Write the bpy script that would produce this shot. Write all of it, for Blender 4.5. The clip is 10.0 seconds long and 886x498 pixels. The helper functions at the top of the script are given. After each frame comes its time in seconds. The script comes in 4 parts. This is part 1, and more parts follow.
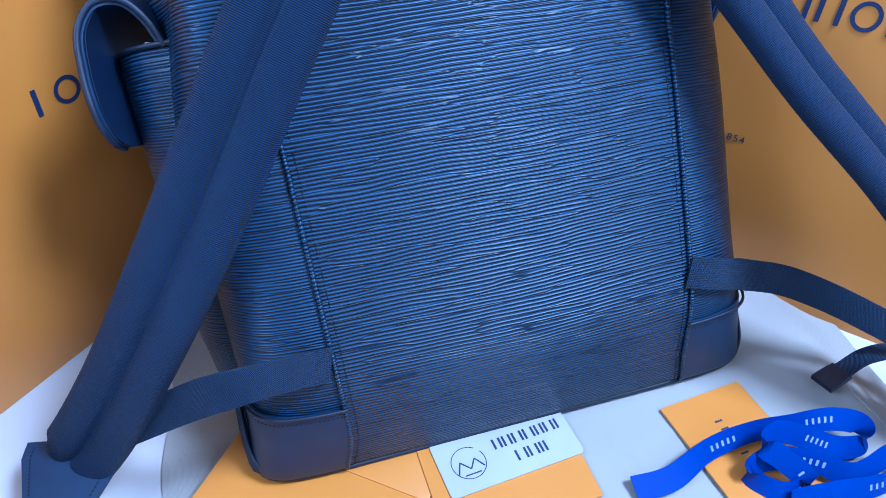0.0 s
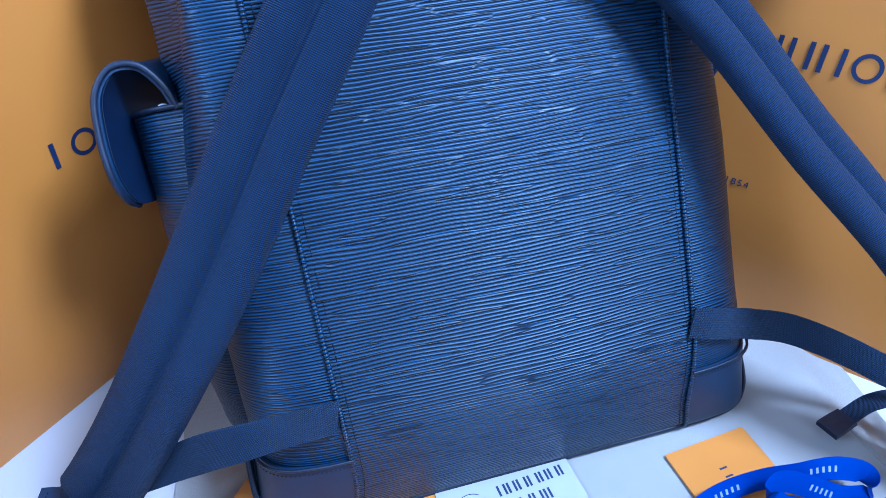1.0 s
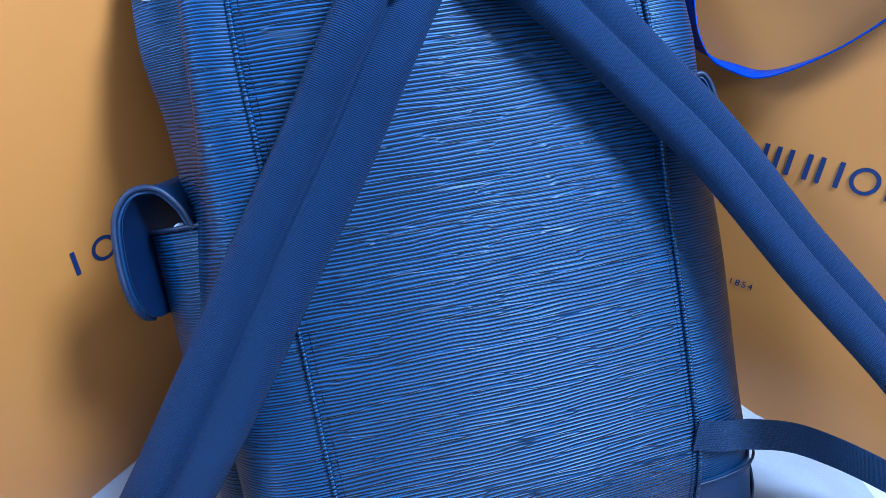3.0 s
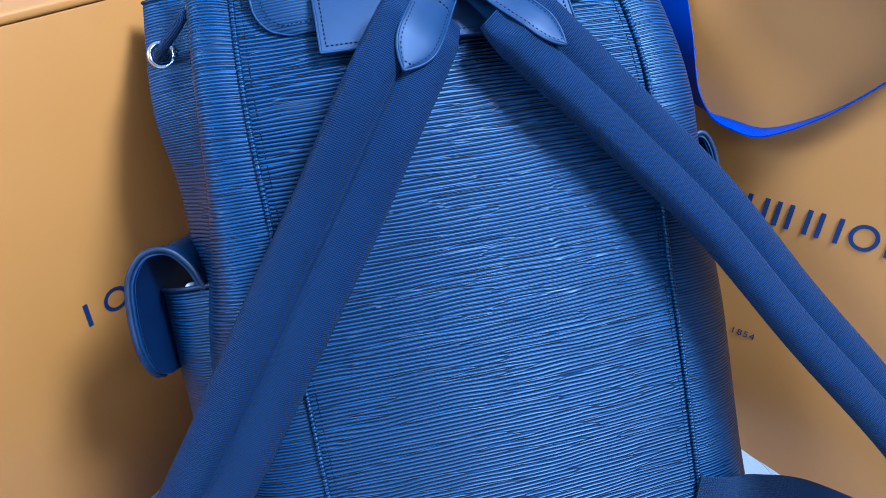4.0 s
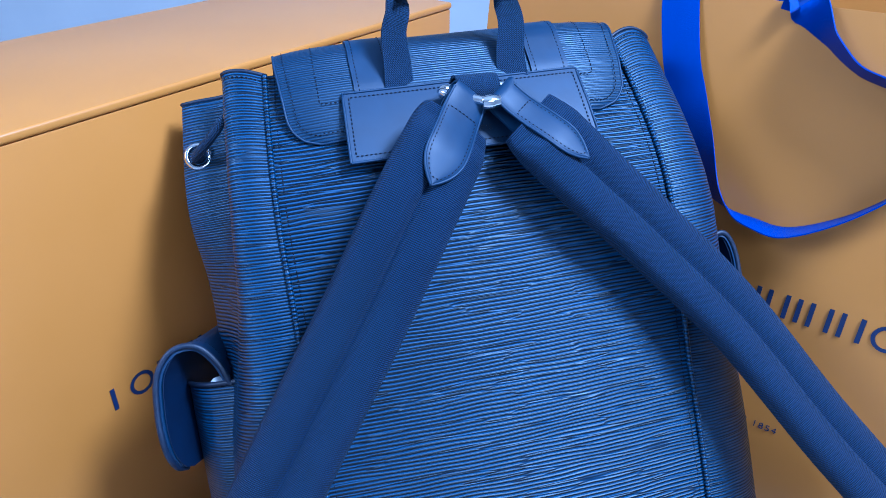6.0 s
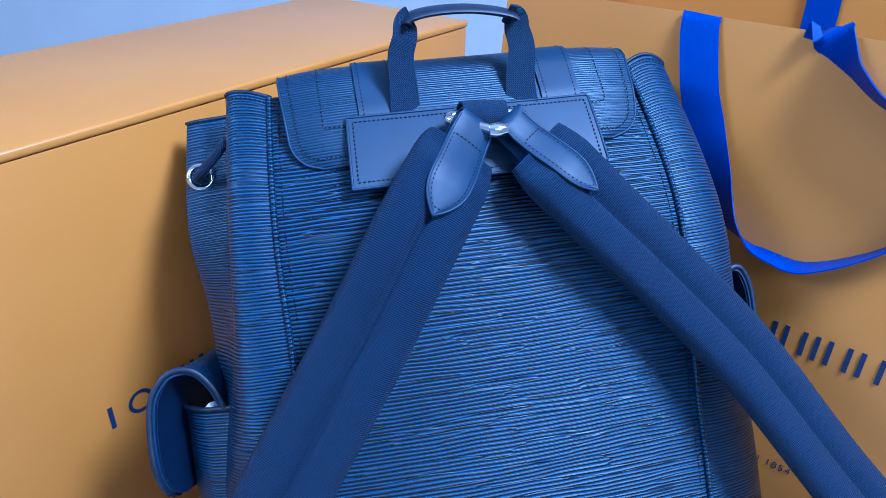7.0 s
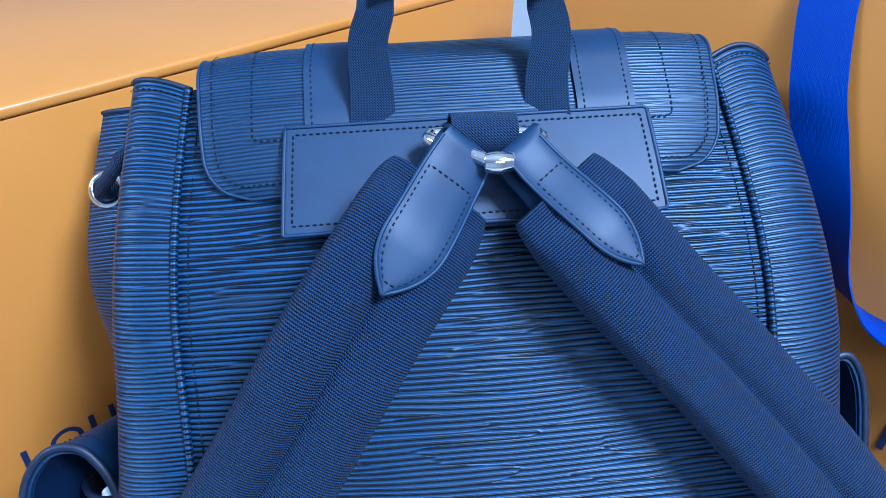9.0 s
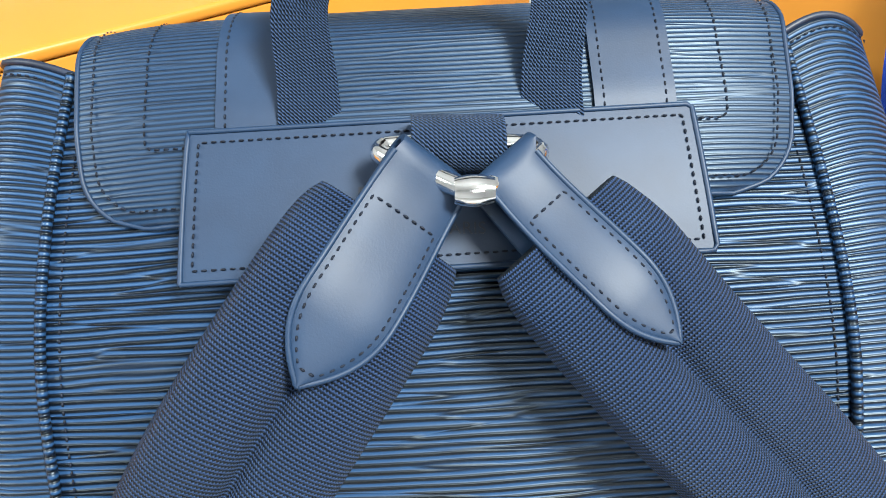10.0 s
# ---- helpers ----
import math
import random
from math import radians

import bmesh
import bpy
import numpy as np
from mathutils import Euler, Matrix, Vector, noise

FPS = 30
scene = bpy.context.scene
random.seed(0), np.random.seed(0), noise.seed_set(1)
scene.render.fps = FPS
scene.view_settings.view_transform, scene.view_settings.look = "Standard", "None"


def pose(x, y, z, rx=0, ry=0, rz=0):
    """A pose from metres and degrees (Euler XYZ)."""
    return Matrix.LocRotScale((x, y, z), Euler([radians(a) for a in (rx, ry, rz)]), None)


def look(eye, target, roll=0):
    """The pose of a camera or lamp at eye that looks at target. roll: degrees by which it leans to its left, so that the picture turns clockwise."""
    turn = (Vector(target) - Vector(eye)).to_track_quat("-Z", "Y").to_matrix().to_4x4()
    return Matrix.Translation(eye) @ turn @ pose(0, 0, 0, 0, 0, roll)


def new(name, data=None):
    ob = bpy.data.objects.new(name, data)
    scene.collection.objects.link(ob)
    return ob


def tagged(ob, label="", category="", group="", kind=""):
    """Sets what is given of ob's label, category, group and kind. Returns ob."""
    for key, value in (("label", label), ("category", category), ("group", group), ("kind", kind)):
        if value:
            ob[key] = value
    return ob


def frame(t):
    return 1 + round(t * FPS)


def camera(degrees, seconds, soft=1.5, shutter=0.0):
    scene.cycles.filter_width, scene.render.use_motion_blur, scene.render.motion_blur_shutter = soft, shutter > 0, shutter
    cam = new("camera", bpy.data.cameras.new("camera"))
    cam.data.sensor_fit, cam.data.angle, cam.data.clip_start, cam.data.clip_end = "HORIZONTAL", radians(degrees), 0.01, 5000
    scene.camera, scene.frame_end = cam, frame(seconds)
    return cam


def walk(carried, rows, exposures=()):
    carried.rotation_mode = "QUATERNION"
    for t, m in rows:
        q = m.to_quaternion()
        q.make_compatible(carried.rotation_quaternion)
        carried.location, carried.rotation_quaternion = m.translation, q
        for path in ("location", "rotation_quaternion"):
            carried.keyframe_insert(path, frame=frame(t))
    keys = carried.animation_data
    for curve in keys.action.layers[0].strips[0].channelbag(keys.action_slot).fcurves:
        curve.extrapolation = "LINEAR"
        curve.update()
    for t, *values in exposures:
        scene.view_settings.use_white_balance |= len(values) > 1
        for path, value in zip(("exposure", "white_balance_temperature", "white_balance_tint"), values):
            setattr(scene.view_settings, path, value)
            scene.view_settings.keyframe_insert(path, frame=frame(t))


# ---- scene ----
cam = camera(64.5, 10.0, soft=0.9)
PATH = [
    (0, (0.039, 0.026, 0.432), (0.038, 1.541, -0.874), 1.7),
    (0.5, (0.04, 0.03, 0.445), (0.022, 1.553, -0.851), 1.3),
    (1, (0.042, 0.036, 0.457), (0.008, 1.575, -0.82), 1.0),
    (1.5, (0.043, 0.042, 0.467), (-0.007, 1.597, -0.789), 0.9),
    (2, (0.046, 0.047, 0.477), (-0.017, 1.624, -0.751), 0.7),
    (2.5, (0.046, 0.051, 0.488), (-0.028, 1.648, -0.714), 0.7),
    (2.7, (0.047, 0.05, 0.49), (-0.03, 1.663, -0.69), 0.5),
    (3.8, (0.049, 0.057, 0.518), (-0.05, 1.709, -0.606), 0.3),
    (4, (0.048, 0.059, 0.524), (-0.054, 1.715, -0.593), 0.3),
    (4.5, (0.045, 0.064, 0.533), (-0.068, 1.741, -0.55), 0.2),
    (5, (0.043, 0.068, 0.541), (-0.081, 1.764, -0.512), 0.3),
    (5.5, (0.042, 0.07, 0.552), (-0.096, 1.778, -0.479), 0.4),
    (7, (0.051, 0.089, 0.566), (-0.161, 1.813, -0.427), 1.2),
    (7.5, (0.059, 0.115, 0.562), (-0.194, 1.824, -0.445), 1.6),
    (8, (0.068, 0.151, 0.559), (-0.235, 1.837, -0.472), 1.7),
    (8.5, (0.074, 0.194, 0.555), (-0.281, 1.845, -0.518), 1.7),
    (9, (0.073, 0.239, 0.549), (-0.327, 1.841, -0.579), 1.5),
    (9.5, (0.072, 0.288, 0.539), (-0.364, 1.84, -0.645), 1.2),
    (10, (0.073, 0.326, 0.527), (-0.393, 1.839, -0.696), 0.6),
]
EXPOSURES = [(0.0, 0.15, 4300, 12), (2.5, 0.25, 4100, 12), (4.5, 0.22, 4000, 10), (7.5, 0.05, 4000, 10), (9.2, 0.22, 4600, 8), (10.0, 0.75, 6900, 2)]
walk(cam, [(t, look(eye, target, roll)) for t, eye, target, roll in PATH], EXPOSURES)

# ---- light ----
world = bpy.data.worlds.new("room_air")
world.use_nodes = True
scene.world = world
world.node_tree.nodes["Background"].inputs["Color"].default_value = (0.75, 0.85, 1.0, 1)
world.node_tree.nodes["Background"].inputs["Strength"].default_value = 0.06


def area(name, eye, target, sx, sy, watts, color):
    data = bpy.data.lights.new(name, "AREA")
    data.shape, data.size, data.size_y, data.energy, data.color = "RECTANGLE", sx, sy, watts, color
    ob = new(name, data)
    ob.matrix_world = look(eye, target)
    return ob


# Key light from the upper right, as the strap shadows show; its lamp is unseen.
area("unseen_light", (0.87, 0.03, 1.68), (0.0, 0.45, 0.2), 0.42, 0.4, 52, (0.97, 0.98, 1.0))
# Two added fills: one brightens the boxes, one the left side of the bag.
area("unseen_light", (0.95, -1.1, 1.5), (0.0, 0.45, 0.15), 0.9, 0.5, 9, (0.97, 0.98, 1.0))
area("unseen_light", (-1.15, -0.35, 1.4), (0.0, 0.45, 0.2), 0.6, 0.5, 17, (0.9, 0.95, 1.0))

# ---- materials ----
def material(name, color, rough=0.5, metal=0.0, coat=0.0, spec=0.5):
    m = bpy.data.materials.new(name)
    m.use_nodes = True
    b = m.node_tree.nodes["Principled BSDF"]
    b.inputs["Base Color"].default_value = (*color, 1)
    b.inputs["Roughness"].default_value = rough
    b.inputs["Metallic"].default_value = metal
    b.inputs["Coat Weight"].default_value = coat
    b.inputs["Specular IOR Level"].default_value = spec
    return m, m.node_tree.nodes, m.node_tree.links, b


def math_node(nodes, links, op, a, b=None):
    n = nodes.new("ShaderNodeMath")
    n.operation = op
    for i, x in enumerate((a, b)):
        if x is None:
            continue
        if isinstance(x, (int, float)):
            n.inputs[i].default_value = x
        else:
            links.new(x, n.inputs[i])
    return n.outputs[0]


def coords(nodes, links, scale, rot=0.0, source="UV"):
    c = nodes.new("ShaderNodeTexCoord")
    mp = nodes.new("ShaderNodeMapping")
    mp.inputs["Scale"].default_value = scale
    mp.inputs["Rotation"].default_value = (0, 0, radians(rot))
    links.new(c.outputs[source], mp.inputs["Vector"])
    return mp.outputs["Vector"]


def noise_tex(nodes, links, vec, scale, detail=3.0, rough=0.5):
    n = nodes.new("ShaderNodeTexNoise")
    n.inputs["Scale"].default_value, n.inputs["Detail"].default_value, n.inputs["Roughness"].default_value = scale, detail, rough
    links.new(vec, n.inputs["Vector"])
    return n.outputs["Fac"]


def bump(nodes, links, b, height, strength, distance):
    n = nodes.new("ShaderNodeBump")
    n.inputs["Strength"].default_value, n.inputs["Distance"].default_value = strength, distance
    links.new(height, n.inputs["Height"])
    links.new(n.outputs["Normal"], b.inputs["Normal"])


def ramp(nodes, links, fac, stops):
    r = nodes.new("ShaderNodeValToRGB")
    r.color_ramp.elements[0].position, r.color_ramp.elements[0].color = stops[0][0], (*stops[0][1], 1)
    r.color_ramp.elements[1].position, r.color_ramp.elements[1].color = stops[-1][0], (*stops[-1][1], 1)
    for p, c in stops[1:-1]:
        r.color_ramp.elements.new(p).color = (*c, 1)
    links.new(fac, r.inputs["Fac"])
    return r.outputs["Color"]


def speckled(name, c0, c1, rough, scale, bump_scale=400, bump_mm=0.05, source="Object", **kw):
    m, nodes, links, b = material(name, c0, rough, **kw)
    v = coords(nodes, links, (1, 1, 1), source=source)
    links.new(ramp(nodes, links, noise_tex(nodes, links, v, scale, 4), [(0.3, c0), (0.7, c1)]), b.inputs["Base Color"])
    bump(nodes, links, b, noise_tex(nodes, links, v, bump_scale, 3), 0.6, bump_mm / 1000)
    return m


def grained_leather(name, pitch, relief, tones):
    """Leather pressed with long wavy ridges that run across, meet and part."""
    m, nodes, links, b = material(name, (0.02, 0.05, 0.13), 0.34, spec=0.55)
    b.inputs["Specular Tint"].default_value = (0.72, 0.87, 1.0, 1)
    v = coords(nodes, links, (1, 1, 1))
    sep = nodes.new("ShaderNodeSeparateXYZ")
    links.new(v, sep.inputs[0])

    def ridges(pitch, slow, fast, a, c):
        """One train of ridges, broad and round with narrow grooves between them."""
        y = math_node(nodes, links, "MULTIPLY", sep.outputs[1], 2 * math.pi / pitch)
        y = math_node(nodes, links, "ADD", y, math_node(nodes, links, "MULTIPLY", noise_tex(nodes, links, coords(nodes, links, slow), 1.0, 1), a))
        y = math_node(nodes, links, "ADD", y, math_node(nodes, links, "MULTIPLY", noise_tex(nodes, links, coords(nodes, links, fast), 1.0, 1), c))
        w = math_node(nodes, links, "MULTIPLY_ADD", math_node(nodes, links, "SINE", y), 0.5)
        w.node.inputs[2].default_value = 0.5
        return math_node(nodes, links, "SUBTRACT", 1.0, math_node(nodes, links, "POWER", math_node(nodes, links, "SUBTRACT", 1.0, w), 1.6))

    one = ridges(pitch, (7, 14, 1), (26, 66, 1), 10.0, 3.4)
    two = ridges(pitch, (7, 14, 1), (17, 48, 3), 10.0, 11.0)
    where = ramp(nodes, links, noise_tex(nodes, links, coords(nodes, links, (11, 95, 5)), 1.0, 1), [(0.485, (0, 0, 0)), (0.515, (1, 1, 1))])
    mix = nodes.new("ShaderNodeMix")
    links.new(where, mix.inputs["Factor"])
    links.new(one, mix.inputs["A"])
    links.new(two, mix.inputs["B"])
    h = mix.outputs["Result"]
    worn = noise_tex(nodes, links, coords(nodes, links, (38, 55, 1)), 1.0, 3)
    # Colour follows ridge height: grooves painted dark as shade, crests light as glints.
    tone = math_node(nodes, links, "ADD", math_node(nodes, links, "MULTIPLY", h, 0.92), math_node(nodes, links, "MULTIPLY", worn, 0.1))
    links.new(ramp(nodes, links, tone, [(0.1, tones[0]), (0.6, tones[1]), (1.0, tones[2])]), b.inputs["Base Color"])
    links.new(math_node(nodes, links, "ADD", 0.33, math_node(nodes, links, "MULTIPLY", worn, 0.2)), b.inputs["Roughness"])
    fine = noise_tex(nodes, links, coords(nodes, links, (900, 900, 1)), 1.0, 2)
    both = math_node(nodes, links, "ADD", h, math_node(nodes, links, "MULTIPLY", fine, 0.05))
    bump(nodes, links, b, both, 1.0, relief)
    return m


def woven(name, c0, c1, pitch_u, pitch_v, depth, slant=0.0, rough=0.65):
    m, nodes, links, b = material(name, c0, rough, spec=0.3)
    b.inputs["Sheen Weight"].default_value = 0.02
    v = coords(nodes, links, (1, 1, 1))
    sep = nodes.new("ShaderNodeSeparateXYZ")
    links.new(v, sep.inputs[0])
    a = math_node(nodes, links, "MULTIPLY", sep.outputs[0], 2 * math.pi / pitch_u)
    c = math_node(nodes, links, "MULTIPLY", sep.outputs[1], 2 * math.pi / pitch_v)
    if slant:
        c = math_node(nodes, links, "ADD", c, math_node(nodes, links, "MULTIPLY", sep.outputs[0], slant * 2 * math.pi / pitch_v))
    c = math_node(nodes, links, "ADD", c, math_node(nodes, links, "MULTIPLY", math_node(nodes, links, "SINE", a), 0.3))
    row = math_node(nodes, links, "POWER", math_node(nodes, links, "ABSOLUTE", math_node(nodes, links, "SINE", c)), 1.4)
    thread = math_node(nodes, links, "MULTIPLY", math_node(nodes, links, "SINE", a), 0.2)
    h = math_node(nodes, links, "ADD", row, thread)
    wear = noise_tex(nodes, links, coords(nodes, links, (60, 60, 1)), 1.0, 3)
    # Thread height goes into the colour too: gaps darkened for shade between ribs.
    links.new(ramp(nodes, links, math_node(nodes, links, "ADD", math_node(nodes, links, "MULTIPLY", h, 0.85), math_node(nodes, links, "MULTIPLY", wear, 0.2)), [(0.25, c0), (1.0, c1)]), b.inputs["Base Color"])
    bump(nodes, links, b, h, 0.9, depth)
    return m


# Near-black grooves are painted shade; side and flap leather hold less of it.
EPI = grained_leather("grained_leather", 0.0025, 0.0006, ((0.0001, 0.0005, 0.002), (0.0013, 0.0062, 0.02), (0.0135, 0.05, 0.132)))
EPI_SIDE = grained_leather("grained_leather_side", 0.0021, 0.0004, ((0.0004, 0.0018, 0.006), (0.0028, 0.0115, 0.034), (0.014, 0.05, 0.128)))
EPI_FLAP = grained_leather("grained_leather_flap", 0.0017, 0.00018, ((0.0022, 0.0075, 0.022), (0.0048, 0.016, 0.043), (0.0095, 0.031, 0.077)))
SMOOTH = speckled("smooth_leather", (0.0058, 0.0205, 0.054), (0.008, 0.0265, 0.067), 0.52, 60, 1500, 0.05, spec=0.4)
LINING = speckled("dark_lining", (0.0018, 0.007, 0.026), (0.0026, 0.010, 0.034), 0.5, 80)
EDGE = speckled("edge_paint", (0.004, 0.008, 0.022), (0.008, 0.016, 0.04), 0.5, 200)
THREAD = speckled("waxed_thread", (0.001, 0.0025, 0.008), (0.004, 0.009, 0.022), 0.6, 900, spec=0.25)
# Low colour of straps and webbing is near black, painted-in shade of the gaps.
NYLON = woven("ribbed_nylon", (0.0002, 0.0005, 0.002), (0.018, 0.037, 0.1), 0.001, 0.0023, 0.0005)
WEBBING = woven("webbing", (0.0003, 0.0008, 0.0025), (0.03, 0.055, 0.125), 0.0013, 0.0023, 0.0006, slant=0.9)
RIBBON = woven("blue_ribbon", (0.0, 0.017, 0.19), (0.0015, 0.04, 0.31), 0.0006, 0.0012, 0.00008, slant=0.6, rough=0.6)
for cloth_material in (NYLON, WEBBING):
    cloth_material.node_tree.nodes["Principled BSDF"].inputs["Specular Tint"].default_value = (0.55, 0.78, 1.0, 1)
METAL, *_ = material("polished_metal", (0.82, 0.83, 0.85), 0.12, metal=1.0)
ORANGE = speckled("orange_paper", (0.49, 0.196, 0.026), (0.53, 0.216, 0.034), 0.33, 7, 900, 0.04)
INK = speckled("navy_ink", (0.01, 0.02, 0.07), (0.014, 0.026, 0.085), 0.5, 50)
TABLE = speckled("white_table", (0.49, 0.5, 0.53), (0.54, 0.55, 0.57), 0.4, 5)
CLOTH = woven("cream_cotton", (0.28, 0.28, 0.27), (0.36, 0.355, 0.34), 0.0008, 0.0008, 0.00006, rough=0.85)
PLASTIC = speckled("white_card_plastic", (0.35, 0.36, 0.38), (0.39, 0.4, 0.42), 0.3, 20)
WALL = speckled("white_wall", (0.74, 0.75, 0.77), (0.78, 0.79, 0.8), 0.8, 4)
FLOOR = speckled("grey_floor", (0.4, 0.4, 0.4), (0.46, 0.45, 0.44), 0.6, 9)
INKWHITE = speckled("white_ink", (0.2, 0.26, 0.55), (0.3, 0.36, 0.6), 0.5, 60)
TISSUE = speckled("white_tissue", (0.75, 0.76, 0.78), (0.8, 0.8, 0.82), 0.8, 30)


# ---- building tools ----
def mesh_of(verts, faces, uvs=None, mat=None, smooth=True):
    me = bpy.data.meshes.new("m")
    me.from_pydata([tuple(map(float, v)) for v in verts], [], faces)
    if uvs is not None:
        lay = me.uv_layers.new(name="UVMap")
        idx = np.empty(len(me.loops), dtype=np.int32)
        me.loops.foreach_get("vertex_index", idx)
        lay.data.foreach_set("uv", np.asarray(uvs, dtype=np.float32)[idx].ravel())
    me.polygons.foreach_set("use_smooth", [smooth] * len(me.polygons))
    if mat:
        me.materials.append(mat)
    me.update()
    return me


def part(name, me, parent=None, label=""):
    ob = new(name, me)
    me.name = name
    ob.parent = parent
    return tagged(ob, label)


def thing(name, m, label, category, **kw):
    ob = new(name)
    ob.matrix_world = m
    ob.empty_display_size = 0.02
    return tagged(ob, label, category, **kw)


def catmull(pts, n):
    """n points along a smooth line through pts, evenly spaced along it."""
    p = np.asarray(pts, float)
    e = np.vstack([2 * p[0] - p[1], p, 2 * p[-1] - p[-2]])
    out = []
    for i in range(len(p) - 1):
        a, b, c, d = e[i:i + 4]
        for t in np.linspace(0, 1, 24, endpoint=False):
            out.append(0.5 * (2 * b + (c - a) * t + (2 * a - 5 * b + 4 * c - d) * t * t + (3 * b - a - 3 * c + d) * t ** 3))
    out.append(p[-1])
    out = np.array(out)
    return even(out, n)


def even(line, n):
    line = np.asarray(line, float)
    d = np.r_[0, np.cumsum(np.linalg.norm(np.diff(line, axis=0), axis=1))]
    t = np.linspace(0, d[-1], n)
    return np.stack([np.interp(t, d, line[:, k]) for k in range(line.shape[1])], 1)


def sides_along(pts, sides, n):
    """The sides at the n even points of the smooth line through pts."""
    p = np.asarray(pts, float)
    step = np.r_[0, np.cumsum(np.linalg.norm(np.diff(p, axis=0), axis=1))]
    t = np.linspace(0, step[-1], n)
    sd = np.asarray(sides, float)
    return np.stack([np.interp(t, step, sd[:, k]) for k in range(3)], 1)


def unit(v):
    return v / np.maximum(np.linalg.norm(v, axis=-1, keepdims=True), 1e-9)


def sheet(grid, uv, thick, mat, down=False):
    """A sheet of that thickness from a grid of places. The grid is its outer side; the thickness goes to its back."""
    g = np.asarray(grid, float)
    n, m, _ = g.shape
    nor = unit(np.cross(np.gradient(g, axis=1), np.gradient(g, axis=0)))
    if down:
        nor = -nor
    back = g - nor * thick
    verts = np.vstack([g.reshape(-1, 3), back.reshape(-1, 3)])
    uvs = np.vstack([np.asarray(uv, float).reshape(-1, 2)] * 2)
    k, faces = n * m, []
    for i in range(n - 1):
        for j in range(m - 1):
            a, b, c, d = i * m + j, i * m + j + 1, (i + 1) * m + j + 1, (i + 1) * m + j
            faces.append((a, d, c, b) if not down else (a, b, c, d))
            faces.append((a + k, b + k, c + k, d + k) if not down else (a + k, d + k, c + k, b + k))
    rim = [j for j in range(m)] + [i * m + m - 1 for i in range(1, n)] + [(n - 1) * m + j for j in range(m - 2, -1, -1)] + [i * m for i in range(n - 2, 0, -1)]
    for a, b in zip(rim, rim[1:] + rim[:1]):
        faces.append((a, b, b + k, a + k) if not down else (b, a, a + k, b + k))
    me = mesh_of(verts, faces, uvs, mat)
    me.set_sharp_from_angle(angle=radians(50))
    return me


def frames_along(line, side):
    t = unit(np.gradient(line, axis=0))
    s = np.asarray(side, float)
    if s.ndim == 1:
        s = np.repeat(s[None], len(line), 0)
    s = unit(s - t * (s * t).sum(1, keepdims=True))
    return t, s, np.cross(t, s)


def sweep(line, side, section, mat, scale=None, cap=True):
    """A closed section of (across, out) places carried along a line."""
    line = np.asarray(line, float)
    t, s, nrm = frames_along(line, side)
    sec = np.asarray(section, float)
    n, m = len(line), len(sec)
    sc = np.ones((n, 2)) if scale is None else np.asarray(scale, float)
    verts, uvs = [], []
    dist = np.r_[0, np.cumsum(np.linalg.norm(np.diff(line, axis=0), axis=1))]
    per = np.r_[0, np.cumsum(np.linalg.norm(np.diff(sec, axis=0), axis=1))]
    for i in range(n):
        for j in range(m):
            verts.append(line[i] + s[i] * sec[j, 0] * sc[i, 0] + nrm[i] * sec[j, 1] * sc[i, 1])
            uvs.append((per[j], dist[i]))
    faces = [(i * m + j, i * m + (j + 1) % m, (i + 1) * m + (j + 1) % m, (i + 1) * m + j) for i in range(n - 1) for j in range(m)]
    if cap:
        faces += [tuple(range(m - 1, -1, -1)), tuple((n - 1) * m + j for j in range(m))]
    me = mesh_of(verts, faces, uvs, mat)
    bm = bmesh.new()
    bm.from_mesh(me)
    bmesh.ops.recalc_face_normals(bm, faces=bm.faces)
    bm.to_mesh(me)
    bm.free()
    me.set_sharp_from_angle(angle=radians(65))
    return me


def round_section(r, k=10):
    return [(r * math.cos(2 * math.pi * i / k), r * math.sin(2 * math.pi * i / k)) for i in range(k)]


def tube(line, r, mat, k=8):
    line = np.asarray(line, float)
    t = unit(np.gradient(line, axis=0))
    side = np.cross(t, (0.31, 0.27, 0.91))
    return sweep(line, side, round_section(r, k), mat)


def box_mesh(sx, sy, sz, bevel, mat, centre=(0, 0, 0), segments=2):
    bm = bmesh.new()
    bmesh.ops.create_cube(bm, size=1)
    bmesh.ops.scale(bm, vec=(sx, sy, sz), verts=bm.verts)
    if bevel:
        bmesh.ops.bevel(bm, geom=bm.edges[:], offset=bevel, segments=segments, affect="EDGES", profile=0.5)
    bmesh.ops.translate(bm, vec=centre, verts=bm.verts)
    me = bpy.data.meshes.new("b")
    bm.to_mesh(me)
    bm.free()
    me.materials.append(mat)
    me.polygons.foreach_set("use_smooth", [True] * len(me.polygons))
    me.set_sharp_from_angle(angle=radians(35))
    return me


